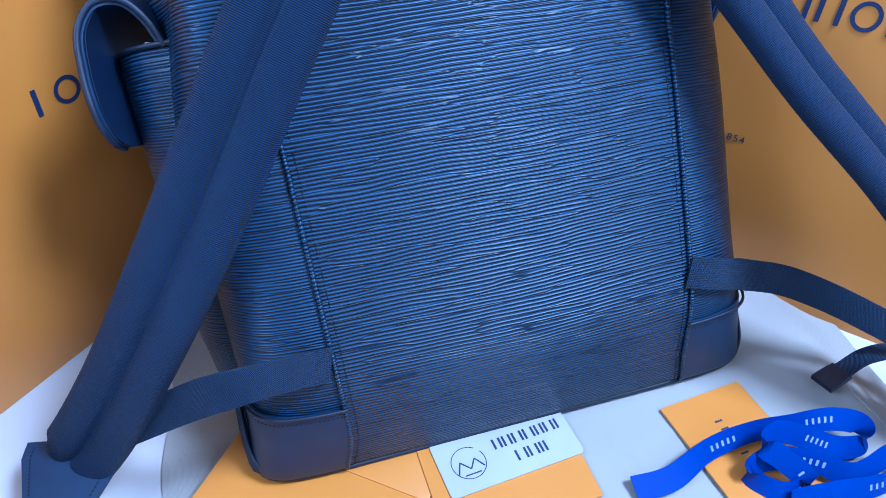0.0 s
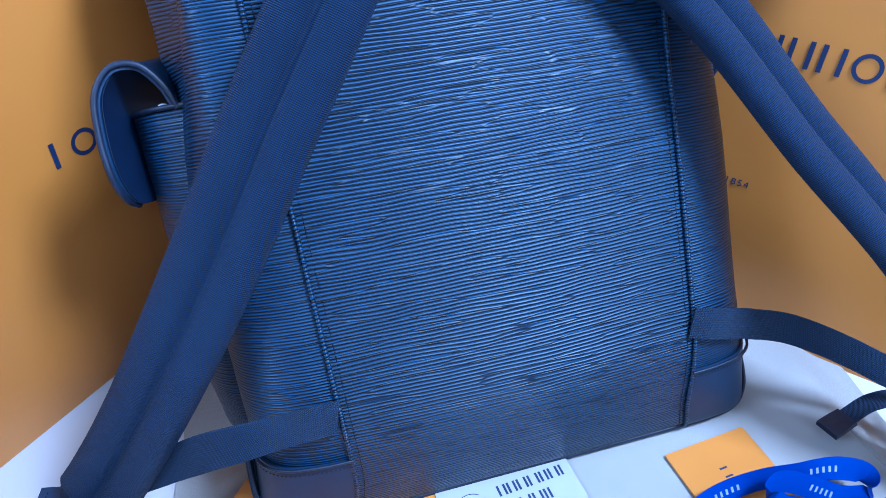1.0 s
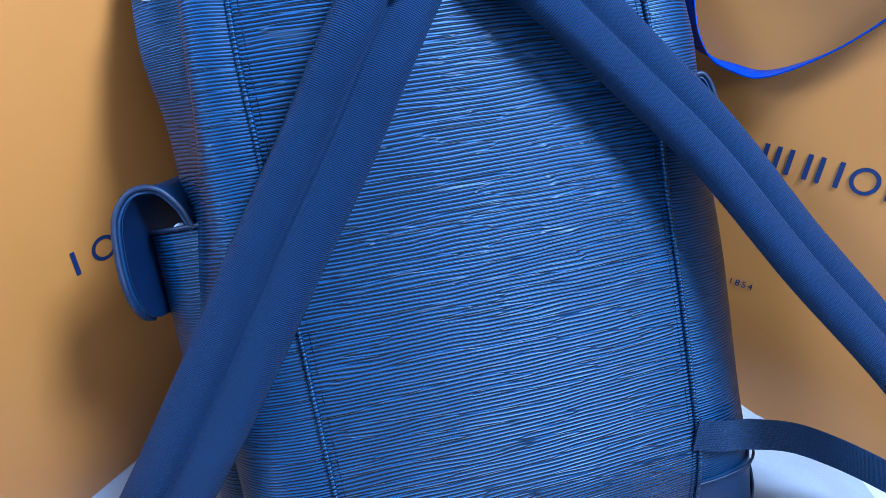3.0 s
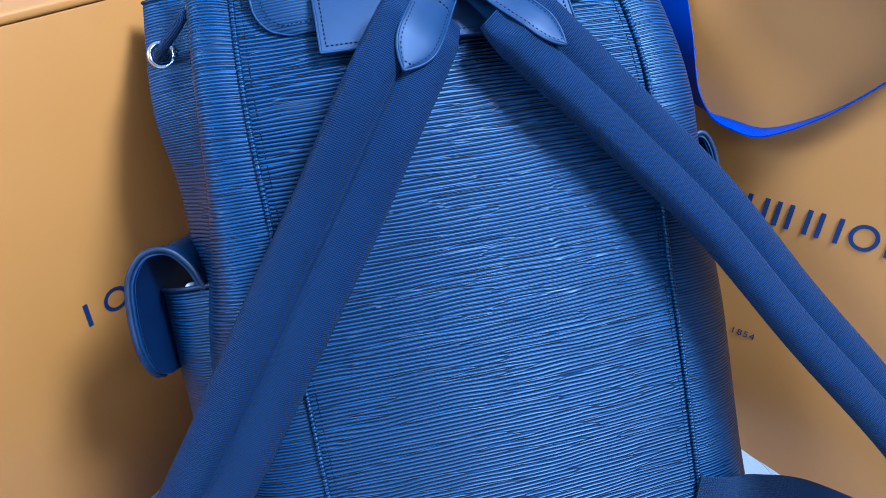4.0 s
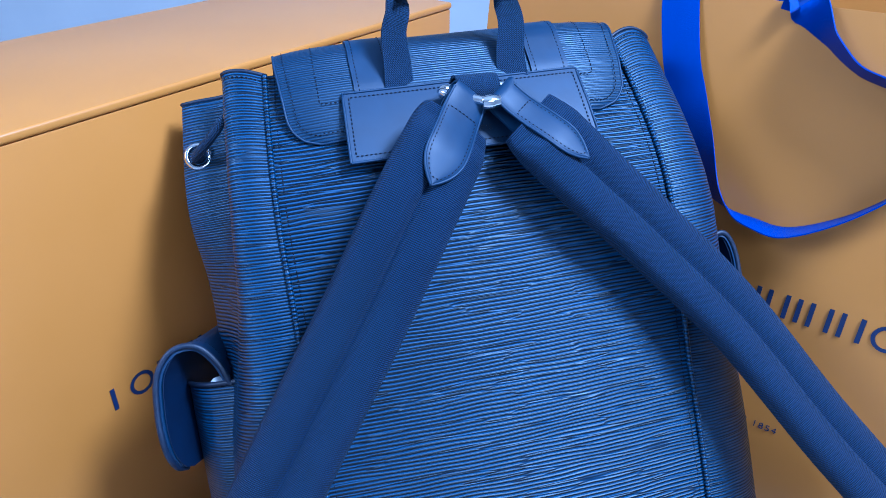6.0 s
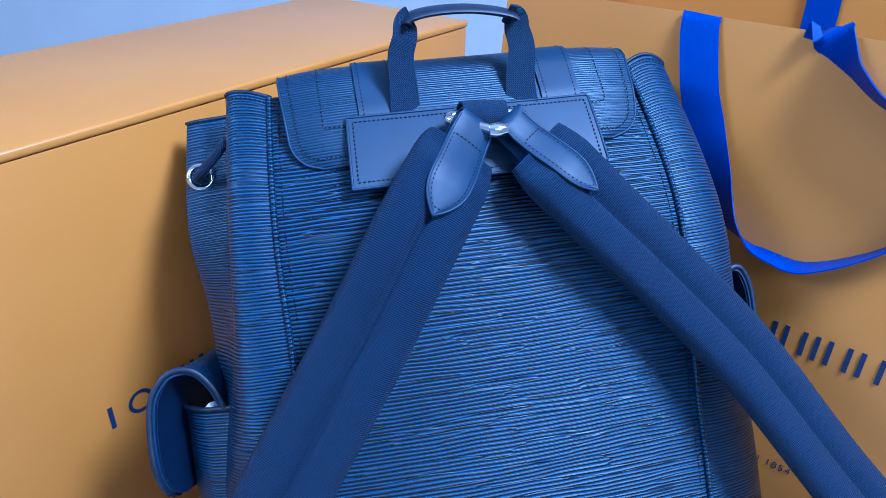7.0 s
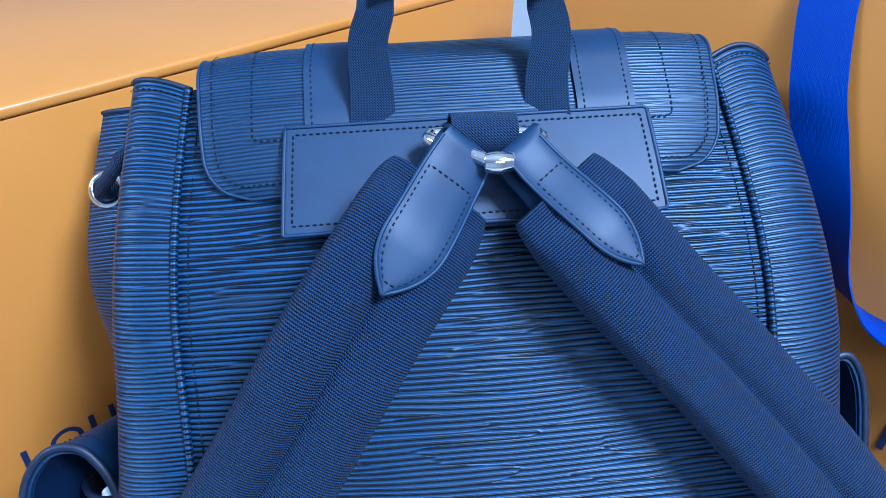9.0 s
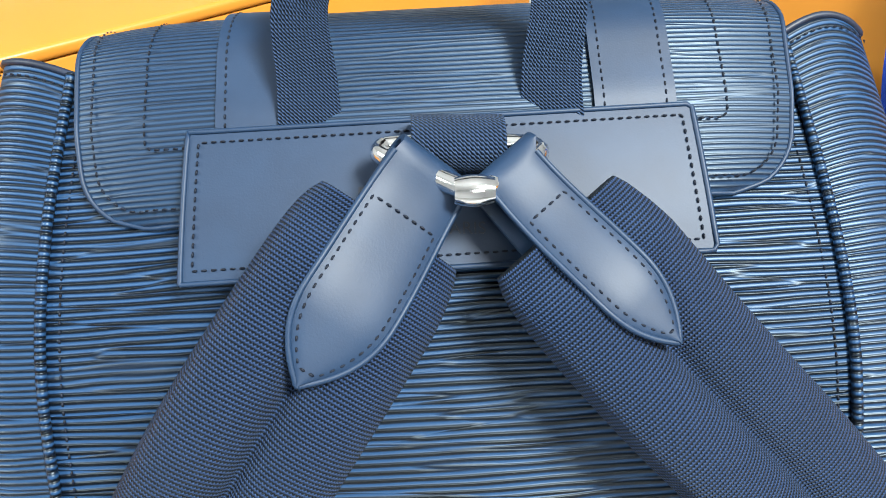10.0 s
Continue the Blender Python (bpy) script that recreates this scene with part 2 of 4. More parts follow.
def stitches(line, normal, mat, length=0.0017, gap=0.0011, width=0.00075, lift=0.0):
    """A row of thread stitches along a line."""
    line = np.asarray(line, float)
    total = np.linalg.norm(np.diff(line, axis=0), axis=1).sum()
    count = max(2, int(total / (length + gap)))
    pts = even(line, count * 2 + 1)
    nor = np.asarray(normal, float)
    if nor.ndim == 1:
        nor = np.repeat(nor[None], len(pts), 0)
    else:
        nor = unit(even(nor, len(pts)))
    verts, faces = [], []
    for i in range(0, count * 2, 2):
        t = unit(pts[i + 1] - pts[i])
        c, nn = (pts[i] + pts[i + 1]) / 2, nor[i]
        s = np.cross(t, nn)
        k = len(verts)
        for a, w, h in ((-0.5, 0.5, -0.6), (-0.22, 1.0, 0.7), (0.22, 1.0, 0.7), (0.5, 0.5, -0.6)):
            for q, hh in ((-0.5, -0.3), (-0.25, 1), (0.25, 1), (0.5, -0.3)):
                verts.append(c + t * a * length + s * q * width * w + nn * (lift + 0.00045 * (h if hh > 0 else -0.6)))
        for a in range(3):
            for q in range(3):
                faces.append((k + a * 4 + q, k + a * 4 + q + 1, k + a * 4 + q + 5, k + a * 4 + q + 4))
    me = mesh_of(verts, faces, None, mat)
    return me


def lettering(body, size, mat, extrude=0.0001, align="CENTER", spacing=1.0):
    cu = bpy.data.curves.new("letters", "FONT")
    cu.body, cu.size, cu.extrude, cu.align_x, cu.align_y, cu.space_character = body, size, extrude, align, "CENTER", spacing
    ob = new("letters", cu)
    dg = bpy.context.evaluated_depsgraph_get()
    me = bpy.data.meshes.new_from_object(ob.evaluated_get(dg))
    bpy.data.objects.remove(ob)
    me.materials.clear()
    me.materials.append(mat)
    return me


# ---- room ----
def slab(name, sx, sy, sz, centre, mat, label, category):
    ob = new(name, box_mesh(sx, sy, sz, 0, mat))
    ob.location = centre
    return tagged(ob, label, category, kind="structure")


TABLE_Z = -0.03
slab("floor", 5.4, 5.4, 0.1, (0, 0.4, -0.83), FLOOR, "plain grey floor of the room", "floor")
slab("ceiling", 5.4, 5.4, 0.1, (0, 0.4, 2.05), WALL, "plain white ceiling", "ceiling")
slab("wall_north", 5.4, 0.1, 2.78, (0, 3.05, 0.61), WALL, "plain white painted wall", "wall")
slab("wall_south", 5.4, 0.1, 2.78, (0, -2.25, 0.61), WALL, "plain white painted wall", "wall")
slab("wall_east", 0.1, 5.2, 2.78, (2.65, 0.4, 0.61), WALL, "plain white painted wall", "wall")
slab("wall_west", 0.1, 5.2, 2.78, (-2.65, 0.4, 0.61), WALL, "plain white painted wall", "wall")

table = thing("table", pose(0.05, 0.75, TABLE_Z), "white smooth table under all the goods", "table")
part("tabletop", box_mesh(2.0, 1.5, 0.03, 0.004, TABLE, (0, 0, -0.015)), table)
for x in (-0.92, 0.92):
    for y in (-0.68, 0.68):
        part("leg", box_mesh(0.05, 0.05, 0.72, 0.004, TABLE, (x, y, -0.39)), table)

# ---- backpack: the surface on which its parts lie ----
BAG = pose(0.1065, 0.34, 0, 0, 0, 19)
PROFILE = even(catmull([(0.004, -0.006), (-0.002, 0.006), (-0.003, 0.05), (0.003, 0.09), (0.021, 0.13), (0.066, 0.22), (0.118, 0.309), (0.149, 0.361), (0.181, 0.395), (0.229, 0.432)], 400), 400)
LENGTH = np.linalg.norm(np.diff(PROFILE, axis=0), axis=1).sum()
STATIONS = np.linspace(0, LENGTH, 400)
SLOPE = unit(np.gradient(PROFILE, axis=0))


def s_at(z):
    return float(np.interp(z, PROFILE[:, 1], STATIONS))


def on_bag(a, s, n=0.0):
    """The place a metres across from the middle of the back panel, s metres up along it and n metres out from it."""
    a = a + 0.006 * max(0.0, a / 0.124) * min(1.0, max(0.0, (s - 0.28) / 0.1))
    s = s * (1 + 0.12 * a)
    v, z = np.interp(s, STATIONS, PROFILE[:, 0]), np.interp(s, STATIONS, PROFILE[:, 1])
    tv, tz = np.interp(s, STATIONS, SLOPE[:, 0]), np.interp(s, STATIONS, SLOPE[:, 1])
    if s > LENGTH:
        v, z = v + tv * (s - LENGTH), z + tz * (s - LENGTH)
    return np.array((-0.005 - 0.07 * z + a, v - tz * n, z + tv * n))


def out_at(s):
    return np.array((0.0, -np.interp(s, STATIONS, SLOPE[:, 1]), np.interp(s, STATIONS, SLOPE[:, 0])))


def to_bag(x, y, z):
    return np.array(BAG.inverted() @ Vector((x, y, z)))


HALF = 0.1240


def half_at(s):
    return HALF + 0.008 * math.exp(-(s / 0.03) ** 2) - 0.005 * max(0, (s - 0.40) / 0.1) ** 1.5


def bulge(a, s):
    """The soft swelling of the stuffed back panel."""
    return 0.006 * math.cos(min(1, abs(a) / HALF) * math.pi / 2) * math.sin(min(1, s / LENGTH) * math.pi) ** 0.7


LOW = catmull([(0, 0), (0.018, -0.0015), (0.038, -0.008), (0.053, -0.024), (0.059, -0.046), (0.059, -0.08), (0.057, -0.115), (0.044, -0.137), (0.02, -0.147), (0, -0.15)], 46)
HIGH_RIGHT = catmull([(0, 0), (0.012, 0.001), (0.024, -0.001), (0.033, -0.007), (0.037, -0.018), (0.037, -0.032), (0.036, -0.046), (0.032, -0.056), (0.02, -0.062), (0, -0.066)], 46)
HIGH = catmull([(0, 0), (0.016, 0.001), (0.027, -0.004), (0.025, -0.016), (0.018, -0.028), (0.030, -0.040), (0.050, -0.046), (0.059, -0.052), (0.042, -0.06), (0, -0.066)], 46)


FOOT = catmull([(0, 0), (0.022, -0.0005), (0.044, -0.003), (0.057, -0.011), (0.062, -0.027), (0.063, -0.06), (0.061, -0.105), (0.05, -0.135), (0.022, -0.147), (0, -0.15)], 46)


def climb(i, p, s):
    """How far the folded ears at the mouth rise over the seam."""
    k = max(0, s / LENGTH - 0.6) / 0.4
    return -0.42 * p[1] * k + (0.007 * math.sin(math.pi * min(1, i / 13)) * k ** 3)


def side_section(s, sign=-1):
    z = np.interp(s, STATIONS, PROFILE[:, 1])
    k = min(1, max(0, (z - 0.2) / 0.21))
    k = k * k * (3 - 2 * k)
    f = math.exp(-(max(0.0, z) / 0.07) ** 2)
    low = LOW * (1 - f) + FOOT * f
    sec = low * (1 - k) + (HIGH if sign < 0 else HIGH_RIGHT) * k
    if sign < 0:
        pinch = 1 - 0.1 * math.exp(-((z - 0.325) / 0.045) ** 2) * np.clip((np.arange(46) - 16) / 14, 0, 1)
        sec = sec * np.stack([pinch, np.ones(46)], 1)
    return sec


backpack = thing("backpack", BAG, "dark blue ridged-leather backpack leaning back on a cream cloth", "backpack")

S = np.linspace(0.002, LENGTH, 110)
A = np.linspace(-1, 1, 60)
grid = [[on_bag(a * half_at(s), s, bulge(a * HALF, s)) for a in A] for s in S]
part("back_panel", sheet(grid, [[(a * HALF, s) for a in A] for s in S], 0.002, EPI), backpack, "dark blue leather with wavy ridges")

for sign, name in ((-1, "side_gusset"), (1, "side_gusset")):
    rows, uv = [], []
    for s in S:
        sec = side_section(s, sign)
        d = np.r_[0, np.cumsum(np.linalg.norm(np.diff(sec, axis=0), axis=1))]
        rows.append([on_bag(sign * (half_at(s) + p[0]), s + climb(i, p, s), p[1]) for i, p in enumerate(sec)])
        uv.append([(sign * (HALF + q) + 0.7, s) for q in d])
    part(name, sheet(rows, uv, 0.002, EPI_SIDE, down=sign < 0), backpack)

rows, uv = [], []
for s in S:
    e = side_section(s)[-1]
    rows.append([on_bag(a * (half_at(s) + e[0]), s, e[1] - 0.003 * (1 - a * a)) for a in A])
    uv.append([(a * HALF + 2, s) for a in A])
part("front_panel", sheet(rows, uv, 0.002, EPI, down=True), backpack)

# the base, a flat bottom inside the piping
ring = [on_bag(-(half_at(0) + p[0]), 0.003, p[1]) for p in FOOT[::-1]] + [on_bag(half_at(0) + p[0], 0.003, p[1]) for p in FOOT]
centre = np.mean(ring, axis=0)
rows = [[centre + (p - centre) * k for p in ring + ring[:1]] for k in (0.02, 0.5, 1.0)]
part("base", sheet(rows, [[(p[0], p[1]) for p in r] for r in rows], 0.003, SMOOTH, down=True), backpack)
loop = [on_bag(-(half_at(0) + p[0]), 0.004, p[1] + 0.001) for p in FOOT[::-1]] + [on_bag(half_at(0) + p[0], 0.004, p[1] + 0.001) for p in FOOT]
part("base_piping", tube(even(loop, 160), 0.0022, EDGE), backpack, "glossy dark piping round the base")
part("base_welt", tube(even([p + np.array((0, -0.0006, 0.0062)) for p in loop], 160), 0.0013, EDGE), backpack)

# smooth leather corners at the foot, with a stitched upper hem
for sign in (-1, 1):
    rows, uv = [], []
    zz = np.linspace(0.004, s_at(0.067), 16)
    for s in zz:
        sec = side_section(s)[:24]
        rows.append([on_bag(sign * (half_at(s) + p[0] + 0.0016 * (i > 6)), s, p[1] + 0.0018 * (i < 14)) for i, p in enumerate(sec)])
        uv.append([(i * 0.004, s) for i in range(len(sec))])
    part("corner_patch", sheet(rows, uv, 0.0016, SMOOTH, down=sign < 0), backpack, "smooth navy leather corner")
    top = [on_bag(sign * (half_at(s_at(0.067)) + p[0] + 0.0018 * (i > 6)), s_at(0.061), p[1] + 0.002 * (i < 14)) for i, p in enumerate(side_section(0.06)[:24])]
    tagged(part("corner_stitching", stitches(top, (0, -1, 0.2), THREAD), backpack), kind="stuff")
    rim = [p + np.array((0, 0, 0.006)) for p in top]
    part("corner_piping", tube(rim, 0.0011, EDGE, 6), backpack)

# welted seams with a row of stitches on both sides of the back panel
for sign in (-1, 1):
    line = [on_bag(sign * (half_at(s) + 0.001), s, 0.0012) for s in S]
    part("seam_welt", tube(line, 0.0017, EPI), backpack)
    line = [on_bag(sign * (half_at(s) - 0.0045), s, bulge(HALF * 0.97, s) + 0.0004) for s in S]
    tagged(part("seam_stitching", stitches(line, [out_at(s) for s in S], THREAD), backpack), kind="stuff")

for sign in (-1, 1):
    line = [on_bag(sign * (half_at(s) + side_section(s)[33][0] + 0.001), s - 0.42 * side_section(s)[33][1] * max(0, s / LENGTH - 0.6) / 0.4, side_section(s)[33][1]) for s in S]
    part("front_seam_welt", tube(line, 0.003, EPI), backpack)

# upper hems of the gussets
for sign in (-1, 1):
    sec = side_section(LENGTH, sign)
    line = [on_bag(sign * (half_at(LENGTH) + p[0]), LENGTH + climb(i, p, LENGTH), p[1]) for i, p in enumerate(sec)]
    part("gusset_hem", tube(line, 0.0013, EDGE), backpack, "dark bound upper edge")
    line = [on_bag(sign * (half_at(LENGTH) + p[0] + 0.001), LENGTH - 0.005 + climb(i, p, LENGTH), p[1] + 0.0008) for i, p in enumerate(sec[:14])]
    tagged(part("gusset_stitching", stitches(line, out_at(LENGTH), THREAD), backpack), kind="stuff")

# ---- flap over the mouth ----
FC = 0.001
FLAP_LOW = s_at(0.391) + 0.010
PLATE_TOP = s_at(0.421)


def flap_place(a, q, lift=0.0):
    """q metres up from the flap's lower edge, over the roll at the top and down the far side."""
    up = 0.052
    s = FLAP_LOW + q
    base = 0.006 + 0.008 * min(1, q / 0.03)
    if q <= up:
        return on_bag(FC + a, s, base + lift)
    r, g = 0.026, (q - up) / 0.026
    p = on_bag(FC + a, FLAP_LOW + up, base)
    o, t = out_at(LENGTH), np.array((0, np.interp(LENGTH, STATIONS, SLOPE[:, 0]), np.interp(LENGTH, STATIONS, SLOPE[:, 1])))
    c = p - o * r
    if g <= math.pi:
        return c + o * (r + lift) * math.cos(g) + t * (r + lift) * math.sin(g)
    return c - o * (r + lift) - t * (g - math.pi) * r


Q = np.linspace(0, 0.22, 70)
flap_rows, flap_uv = [], []
for q in Q:
    w = 0.110 + 0.004 * min(1, q / 0.06)
    rad = 0.018
    if q < rad:
        w -= rad - math.sqrt(rad * rad - (rad - q) ** 2)
    flap_rows.append([flap_place(a * w, q, -0.004 * abs(a) ** 6) for a in np.linspace(-1, 1, 50)])
    flap_uv.append([(a * w + 5, q) for a in np.linspace(-1, 1, 50)])
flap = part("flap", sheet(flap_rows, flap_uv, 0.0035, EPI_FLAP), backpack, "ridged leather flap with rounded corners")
edge = [r[0] for r in flap_rows[::-1]] + flap_rows[0] + [r[-1] for r in flap_rows]
part("flap_piping", tube(even(edge, 200), 0.0008, SMOOTH), flap)
corner = [(0.092 + 0.0135 * math.cos(g), 0.018 - 0.0135 * math.sin(g)) for g in np.linspace(0, math.pi / 2, 12)]
inset = [flap_place(-0.1085, q, -0.0022) for q in np.linspace(0.13, 0.06, 16)] + [flap_place(-a, q, -0.0012) for a, q in [(0.1065, 0.03)] + corner] + [flap_place(a, 0.0045, 0.0006) for a in np.linspace(-0.09, 0.09, 40)] + [flap_place(a, q, -0.0012) for a, q in corner[::-1] + [(0.1065, 0.03)]] + [flap_place(0.1085, q, -0.0022) for q in np.linspace(0.06, 0.13, 16)]
tagged(part("flap_stitching", stitches(inset, out_at(LENGTH - 0.02), THREAD), flap), kind="stuff")
for sign in (-1, 1):
    line = [flap_place(sign * 0.09, q, -0.0006) for q in np.linspace(0.12, 0.024, 40)] + [flap_place(sign * a, 0.022, 0.0006) for a in np.linspace(0.088, 0.05, 14)]
    tagged(part("inner_stitching", stitches(line, out_at(LENGTH - 0.02), THREAD), flap), kind="stuff")
    band = [[flap_place(sign * 0.058 + 0.003 + a, q, 0.0016) for a in np.linspace(-0.0125, 0.0125, 8)] for q in np.linspace(0.012, 0.21, 50)]
    b = part("flap_band", sheet(band, [[(a, q) for a in np.linspace(-0.0125, 0.0125, 8)] for q in np.linspace(0.012, 0.21, 50)], 0.0016, SMOOTH), flap, "smooth navy leather band")
    for k in (-0.0095, 0.0095):
        tagged(part("band_stitching", stitches([flap_place(sign * 0.058 + 0.003 + k, q, 0.0018) for q in np.linspace(0.016, 0.14, 50)], out_at(LENGTH), THREAD), b), kind="stuff")

# ---- plate that carries the straps ----
PW, P0, P1 = 0.079, s_at(0.3845), s_at(0.4135)
PC = 0.002


def plate_place(a, s, n=0.0):
    k = (s - P0) / (P1 - P0)
    return on_bag(PC + a * (1 - 0.03 * k), s, 0.013 + 0.002 * k + n)


aa, ss = np.linspace(-PW, PW, 40), np.linspace(P0, P1, 18)
plate = part("back_plate", sheet([[plate_place(a, s) for a in aa] for s in ss], [[(a, s) for a in aa] for s in ss], 0.0035, SMOOTH), backpack, "smooth navy leather plate with dark stitching")
rim = [plate_place(a, P0) for a in aa] + [plate_place(PW, s) for s in ss] + [plate_place(a, P1) for a in aa[::-1]] + [plate_place(-PW, s) for s in ss[::-1]]
part("plate_edge", tube(even(rim, 150), 0.0009, SMOOTH, 6), plate)
k = 0.0036
rim = [plate_place(a, P0 + k, 0.0006) for a in np.linspace(-PW + k, PW - k, 40)] + [plate_place(PW - k, s, 0.0006) for s in np.linspace(P0 + k, P1 - k, 10)] + [plate_place(a, P1 - k, 0.0006) for a in np.linspace(PW - k, -PW + k, 40)] + [plate_place(-PW + k, s, 0.0006) for s in np.linspace(P1 - k, P0 + k, 10)]
tagged(part("plate_stitching", stitches(rim, out_at(P0), THREAD), plate), kind="stuff")


def on_plate_matrix(a, s, n):
    p, x = plate_place(a, s, n), np.array((1.0, 0, 0))
    o = out_at(s)
    y = np.cross(o, x)
    return Matrix(((x[0], y[0], o[0], p[0]), (x[1], y[1], o[1], p[1]), (x[2], y[2], o[2], p[2]), (0, 0, 0, 1)))


emboss = part("embossed_writing", lettering("PARIS", 0.0054, EDGE, 0.0001, spacing=1.05), plate, "small embossed writing")
emboss.matrix_local = on_plate_matrix(0.0055, P0 + 0.011, 0.0006)
for i in range(9):
    bar = part("embossed_bar", box_mesh(0.0032, 0.0055, 0.0003, 0, EDGE), plate)
    bar.matrix_local = on_plate_matrix(-0.024 + i * 0.006, P0 + 0.0225, 0.0003)

# ---- ring, loop and carrying handle ----
RC = 0.005
loop_line = [plate_place(RC, P1 - 0.003, 0.001), plate_place(RC, P1 - 0.005, 0.011), plate_place(RC, P1 - 0.010, 0.0165), plate_place(RC, P1 - 0.017, 0.016), plate_place(RC, P1 - 0.020, 0.010), plate_place(RC, P1 - 0.017, 0.003)]
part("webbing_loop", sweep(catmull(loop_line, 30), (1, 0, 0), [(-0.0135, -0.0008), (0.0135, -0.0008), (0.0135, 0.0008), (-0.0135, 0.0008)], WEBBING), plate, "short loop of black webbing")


def ring_place(x, y, lift=0.0):
    """On the plane of the ring, which stands out from the plate."""
    p = plate_place(RC, P1 - 0.0155, 0.0125)
    o, x_ax = out_at(P1 - 0.02), np.array((1.0, 0, 0))
    t = np.cross(o, x_ax)
    d = unit(o * 0.50 - t * 0.86 + x_ax * 0.2)
    return p + x_ax * x + d * y + np.cross(x_ax, d) * lift


d_line = [(-0.021, -0.002), (-0.0228, 0.0015), (-0.017, 0.0062), (-0.0112, 0.0105), (-0.004, 0.0162), (0.0, 0.018), (0.004, 0.0162), (0.0112, 0.0105), (0.017, 0.0062), (0.0228, 0.0015), (0.021, -0.002), (0.012, -0.003), (0, -0.003), (-0.012, -0.003), (-0.021, -0.002)]
part("metal_ring", tube(catmull([ring_place(*p) for p in d_line], 90), 0.0031, METAL, 12), backpack, "polished silver ring")
part("ring_keeper", sweep(catmull([ring_place(x, 0.0178) for x in (-0.0055, 0.0, 0.0055)], 12), (0, 0, 1), round_section(0.0046, 14), METAL, scale=[(0.8 + 0.2 * math.sin(math.pi * i / 11), 0.8 + 0.2 * math.sin(math.pi * i / 11)) for i in range(12)]), backpack, "polished silver sleeve on the ring")

hl = [plate_place(-0.041, P1 - 0.006, -0.0058), plate_place(-0.041, P1 + 0.012, 0.004)]
hr = [plate_place(0.036, P1 - 0.006, -0.0058), plate_place(0.036, P1 + 0.012, 0.004)]
hbase = (hl[1] + hr[1]) / 2
rise = np.array((0.0, 0.25, 0.97))
arch = [hl[0], hl[1], hl[1] + rise * 0.019 + (-0.001, 0, 0), hl[1] + rise * 0.031 + (0.002, 0, 0), hbase + rise * 0.042 + (-0.031, 0, 0), hbase + rise * 0.046, hbase + rise * 0.042 + (0.031, 0, 0), hr[1] + rise * 0.031 + (-0.002, 0, 0), hr[1] + rise * 0.019 + (0.001, 0, 0), hr[1], hr[0]]
arch = catmull(arch, 120)
turn = np.linspace(0, 1, 120)
side = np.stack([np.clip(1.2 - 3.2 * np.minimum(turn, 1 - turn), 0.35, 1), np.clip(3.2 * np.minimum(turn, 1 - turn), 0, 1) * np.where(turn < 0.5, 1, -1) * 0.6, 0 * turn], 1)
side = np.where((turn > 0.36)[:, None] & (turn < 0.64)[:, None], np.array((0, 1.0, 0)), side)
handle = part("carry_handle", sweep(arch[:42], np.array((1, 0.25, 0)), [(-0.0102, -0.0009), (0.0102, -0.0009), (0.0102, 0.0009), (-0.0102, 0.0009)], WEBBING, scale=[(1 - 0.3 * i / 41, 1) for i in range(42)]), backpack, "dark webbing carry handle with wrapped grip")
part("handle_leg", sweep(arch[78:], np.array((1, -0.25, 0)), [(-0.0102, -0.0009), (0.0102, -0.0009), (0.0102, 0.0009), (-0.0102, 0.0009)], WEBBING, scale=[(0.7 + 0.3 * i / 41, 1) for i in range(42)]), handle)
part("handle_grip", sweep(arch[37:83], (0, 1, 0), [(0.0092 * math.cos(g), 0.0026 * math.sin(g)) for g in np.linspace(0, 2 * math.pi, 16, endpoint=False)], EDGE), handle, "dark smooth leather grip")

# ---- padded shoulder straps ----
def pad_section(w, t, k=44):
    out = []
    for i in range(k):
        x = -1 + 2 * i / (k - 1)
        y = 2 * abs(x) - 1
        out.append((x * w / 2, t * (0.26 + 0.74 * (max(0, 1 - abs(y) ** 2.2)) ** 0.5) * (1 if abs(x) < 0.98 else 0.4)))
    return out + [(w / 2 * 0.96, -t * 0.3), (0, -t * 0.45), (-w / 2 * 0.96, -t * 0.3)]


